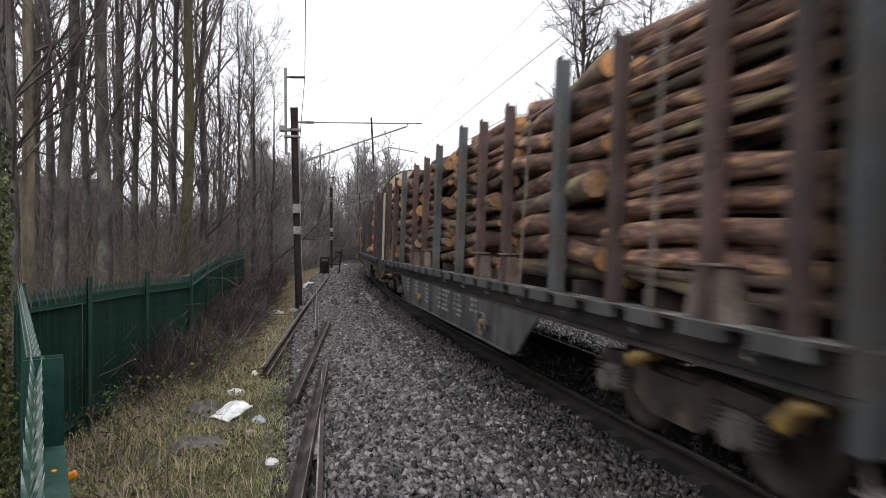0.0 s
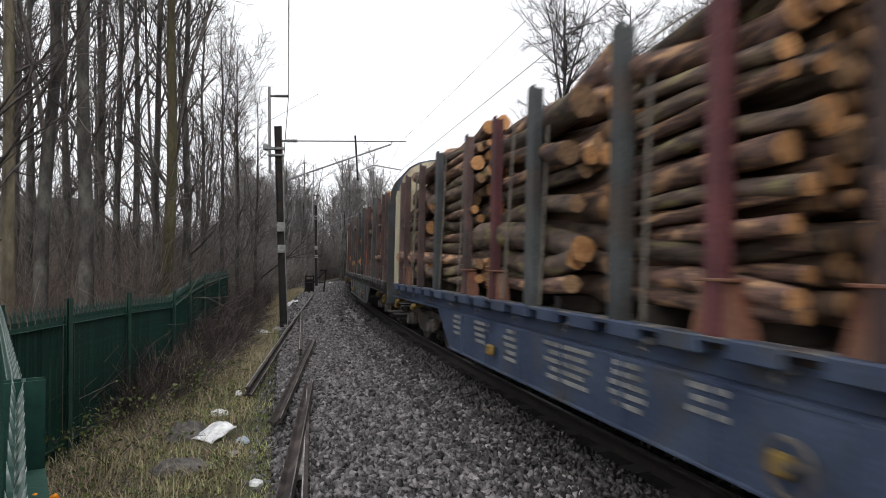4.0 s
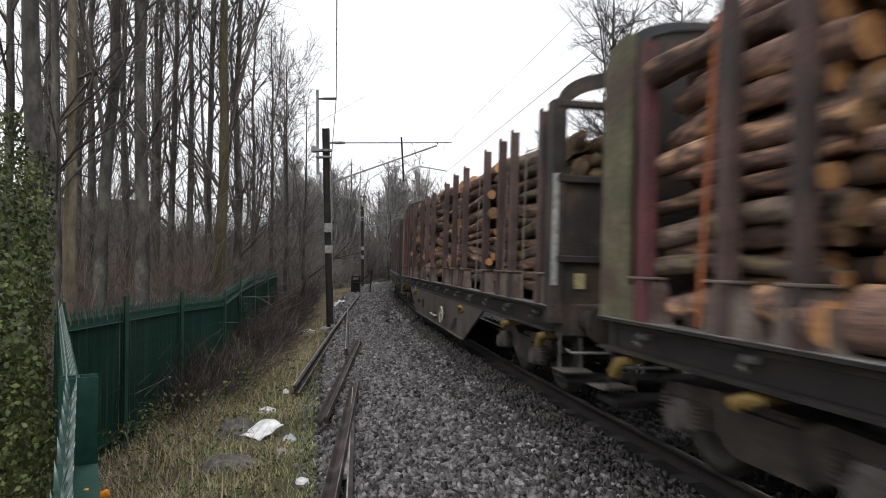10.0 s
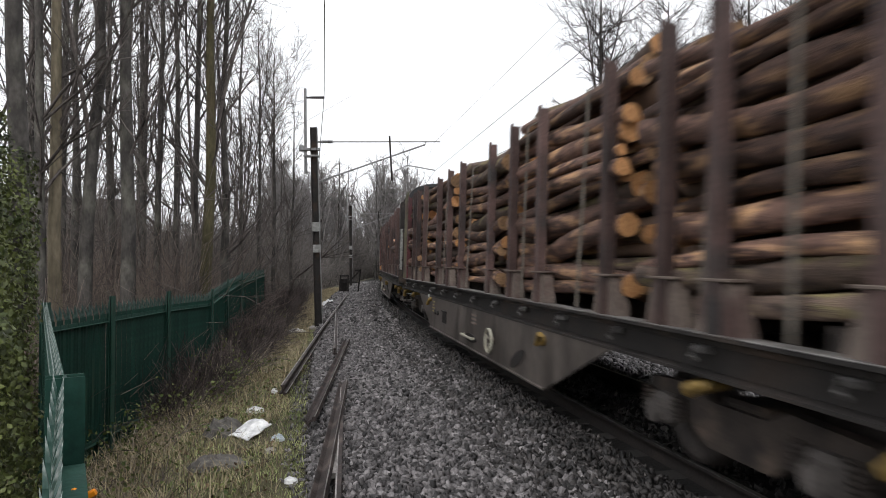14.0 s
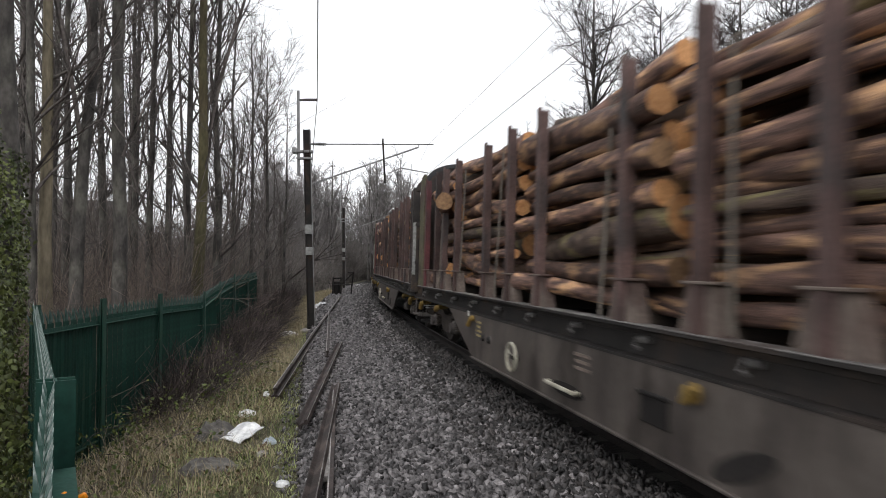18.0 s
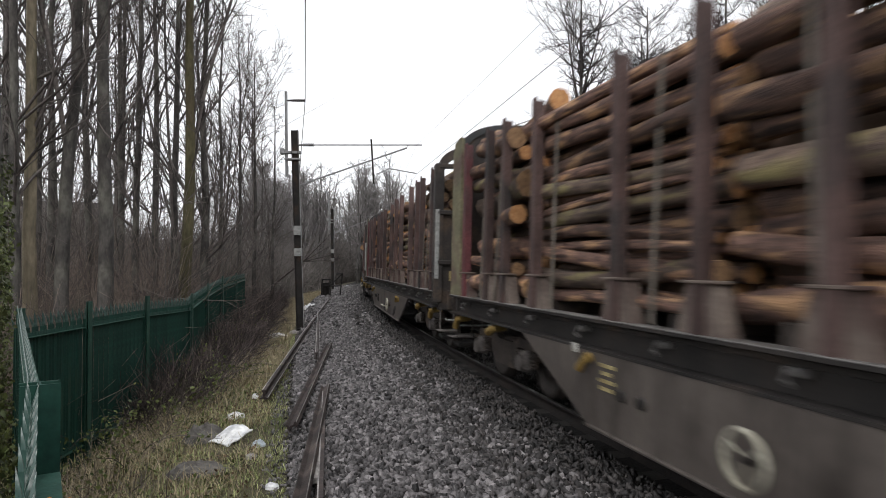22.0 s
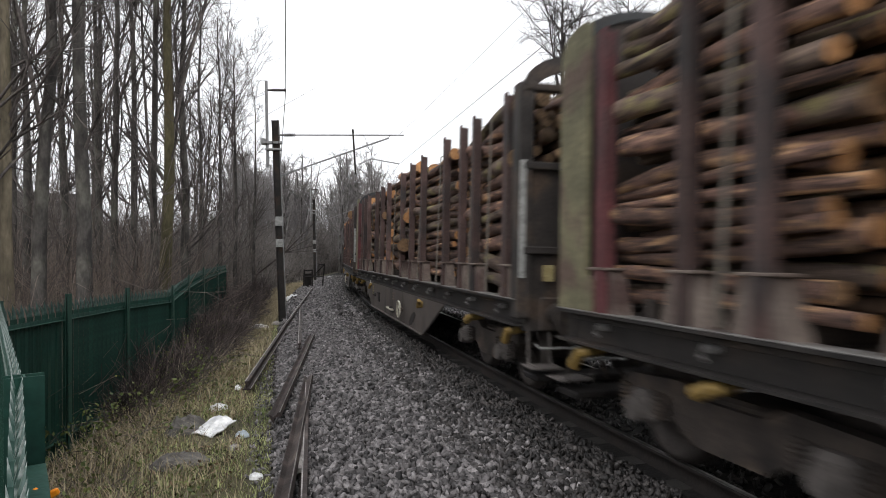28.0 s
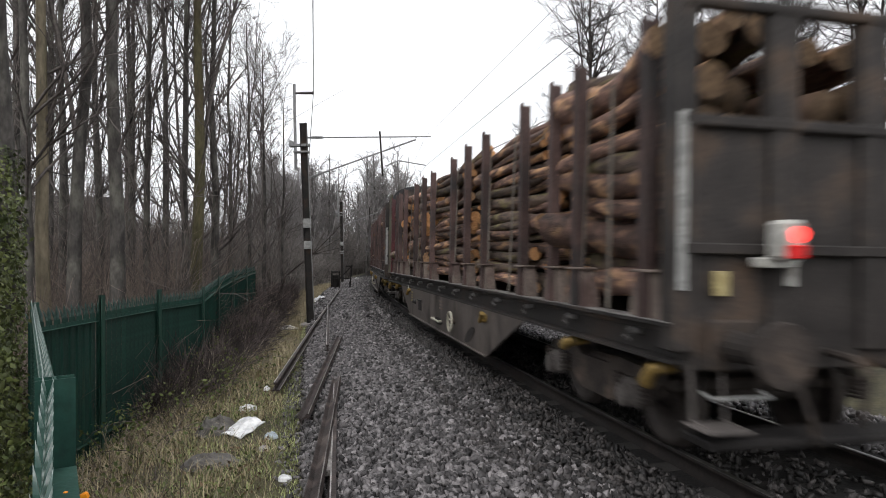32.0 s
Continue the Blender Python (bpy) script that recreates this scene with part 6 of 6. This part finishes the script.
def leaf_cloud(name, label, pts, size, mat, seed, cat="ivy", outward=None):
    """Small folded leaves at the given points."""
    rng = np.random.default_rng(seed)
    n = len(pts)
    d = rng.normal(size=(n, 3))
    if outward is not None:
        d = d * 0.6 + outward
    d /= np.linalg.norm(d, axis=1, keepdims=True)
    t = np.cross(d, rng.normal(size=(n, 3)))
    t /= np.linalg.norm(t, axis=1, keepdims=True)
    b = np.cross(d, t)
    s = (size * rng.uniform(0.6, 1.3, n))[:, None]
    v = np.stack([pts - t * s, pts - b * s * 0.62 - d * s * 0.2, pts + t * s, pts + b * s * 0.62 - d * s * 0.2], 1).reshape(-1, 3)
    k = np.arange(n)[:, None, None] * 4
    f = (k + np.array([(0, 1, 2), (0, 2, 3)])).reshape(-1, 3)
    ob = new(name, cloud(name, v, f, mat))
    return tagged(ob, label, cat, kind="stuff")


def ivy_column(x, y, z0, z1, r0, r1, n, seed, label):
    rng = np.random.default_rng(seed)
    u = rng.random(n) ** 1.4
    a = rng.uniform(0, 2 * np.pi, n)
    bulge = 1 + 0.35 * np.sin(3 * a + 5 * u) + rng.normal(0, 0.12, n)
    r = (r0 + (r1 - r0) * u) * bulge
    out = np.stack([np.cos(a), np.sin(a), 0.3 * np.ones(n)], -1)
    pts = np.stack([x + r * np.cos(a), y + r * np.sin(a), z0 + (z1 - z0) * u], -1)
    return leaf_cloud("ivy", label, pts, 0.026, IVY, seed, "ivy", out)


ivy_column(-5.39, 8.0, -0.9, 3.2, 0.42, 0.18, 8000, 21, "glossy green ivy climbing a tree trunk")
ivy_column(-4.8, 6.4, -0.9, 3.4, 0.6, 0.26, 11000, 22, "glossy green ivy climbing a thick tree trunk")
ivy_column(-3.55, 4.7, -1.0, 2.3, 0.52, 0.34, 14000, 23, "green ivy smothering a stump behind the fence")
rng = np.random.default_rng(31)
fx, fy = fence_foot(rng, 1500)
leaf_cloud("bramble_leaves", "green bramble sprigs at the fence foot", np.stack([fx, fy, ground_z(fx, fy) + 0.04 + 0.5 * rng.random(1500) ** 2], -1), 0.024, LEAF, 34, "bramble")
bx, by = by_fence(rng, 700)
leaf_cloud("bramble_leaves", "scattered small green bramble leaves by the fence", np.stack([bx + 0.1, by - 1.2 * rng.random(700), ground_z(bx, by) + rng.uniform(0.05, 0.9, 700) ** 1.5], -1), 0.022, LEAF, 32, "bramble")


def canes(name, label, n, place, length, seed):
    """Arching bramble canes that carry leaves along their outer half."""
    rng = np.random.default_rng(seed)
    x, y = place(rng, n)
    paths, radii, pts = [], [], []
    for i in range(n):
        a, ln = rng.uniform(0, 6.28), length * rng.uniform(0.6, 1.2)
        p, r = grow(rng, (x[i], y[i], up(x[i], y[i]) - 0.03), (0.5 * math.cos(a) + 0.25, 0.5 * math.sin(a), 1), ln, 0.006, 0.003, 8, 0.12, -0.2)
        p[:, 2] = np.maximum(p[:, 2], up(x[i], y[i]) + 0.03)
        paths.append(p)
        radii.append(r)
        for _ in range(int(16 * ln)):
            u = rng.uniform(2, 7)
            j = min(int(u), 6)
            pts.append(p[j] + (p[j + 1] - p[j]) * (u - j) + rng.normal(0, 0.035, 3))
    v, f = brush(paths, radii)
    tagged(new(name, cloud(name, v, f, BRAMBLE)), label, "bramble", kind="stuff")
    leaf_cloud("bramble_leaves", "yellowing green bramble leaves on arching canes", np.array(pts), 0.03, LEAF, seed + 1, "bramble")


def cane_roots(rng, n):
    y = 6.8 + 5.5 * rng.random(n)
    return np.interp(y, [6.6, 10, 12.4], [-3.95, -4.05, -4.2]) + 0.1 + 0.75 * rng.random(n), y


canes("brambles", "arching bramble canes leaning from the fence", 34, cane_roots, 1.15, 41)
vx, vy = verge(5.0, 12, 4.4, 6.6)(rng, 1700)
clear = (np.hypot(vx + 2.3, vy - 7.65) > 0.6) & (np.hypot(vx + 2.3, vy - 6.55) > 0.34)
vx, vy = vx[clear], vy[clear]
leaf_cloud("weeds", "low green weeds on the verge", np.stack([vx, vy, ground_z(vx, vy) + rng.uniform(0.03, 0.1, len(vx))], -1), 0.022, LEAF, 33, "weeds")
lx, ly = verge(4.0, 14, 4.3, 8.0)(rng, 5200)
clear = np.hypot(lx + 2.3, ly - 7.65) > 0.55
lx, ly = lx[clear], ly[clear]
leaf_cloud("leaf_litter", "brown dead leaves and litter on the verge", np.stack([lx, ly, ground_z(lx, ly) + rng.uniform(0.005, 0.07, len(lx))], -1), 0.02, DEADLEAF, 35, "leaf litter")


def turning(wagon, rear, half):
    """The wheels turn while their wagon is near."""
    rows_t = sorted({0.0, 32.0} | {round(0.075 * i, 3) for i in range(int(32 / 0.075)) if -2 < MARK + run(0.075 * i) - rear + 2 * half and MARK + run(0.075 * i) - rear < 24})
    inside = [t for t in rows_t if 0 < t < 32]
    lo, hi = (inside[0], inside[-1]) if inside else (0.0, 0.0)
    for bogie in wagon.children:
        if not bogie.name.startswith("bogie"):
            continue
        for wheel in bogie.children:
            if wheel.name.startswith("wheelset"):
                c = wheel.matrix_basis.translation.copy()
                walk(wheel, [(t, Matrix.Translation(c) @ pose(0, 0, 0, -math.degrees((run(min(max(t, lo), hi)) - run(lo)) / 0.46))) for t in rows_t])


def motions():
    """The train runs by; wagons and their loads share one run."""
    for wagon, load, rear, half in KEYED:
        rows = [(float(t), on_rails(MARK + run(t) - rear, half, t)) for t in range(0, 33)]
        walk(wagon, rows)
        walk(load, rows)
        turning(wagon, rear, half)


motions()
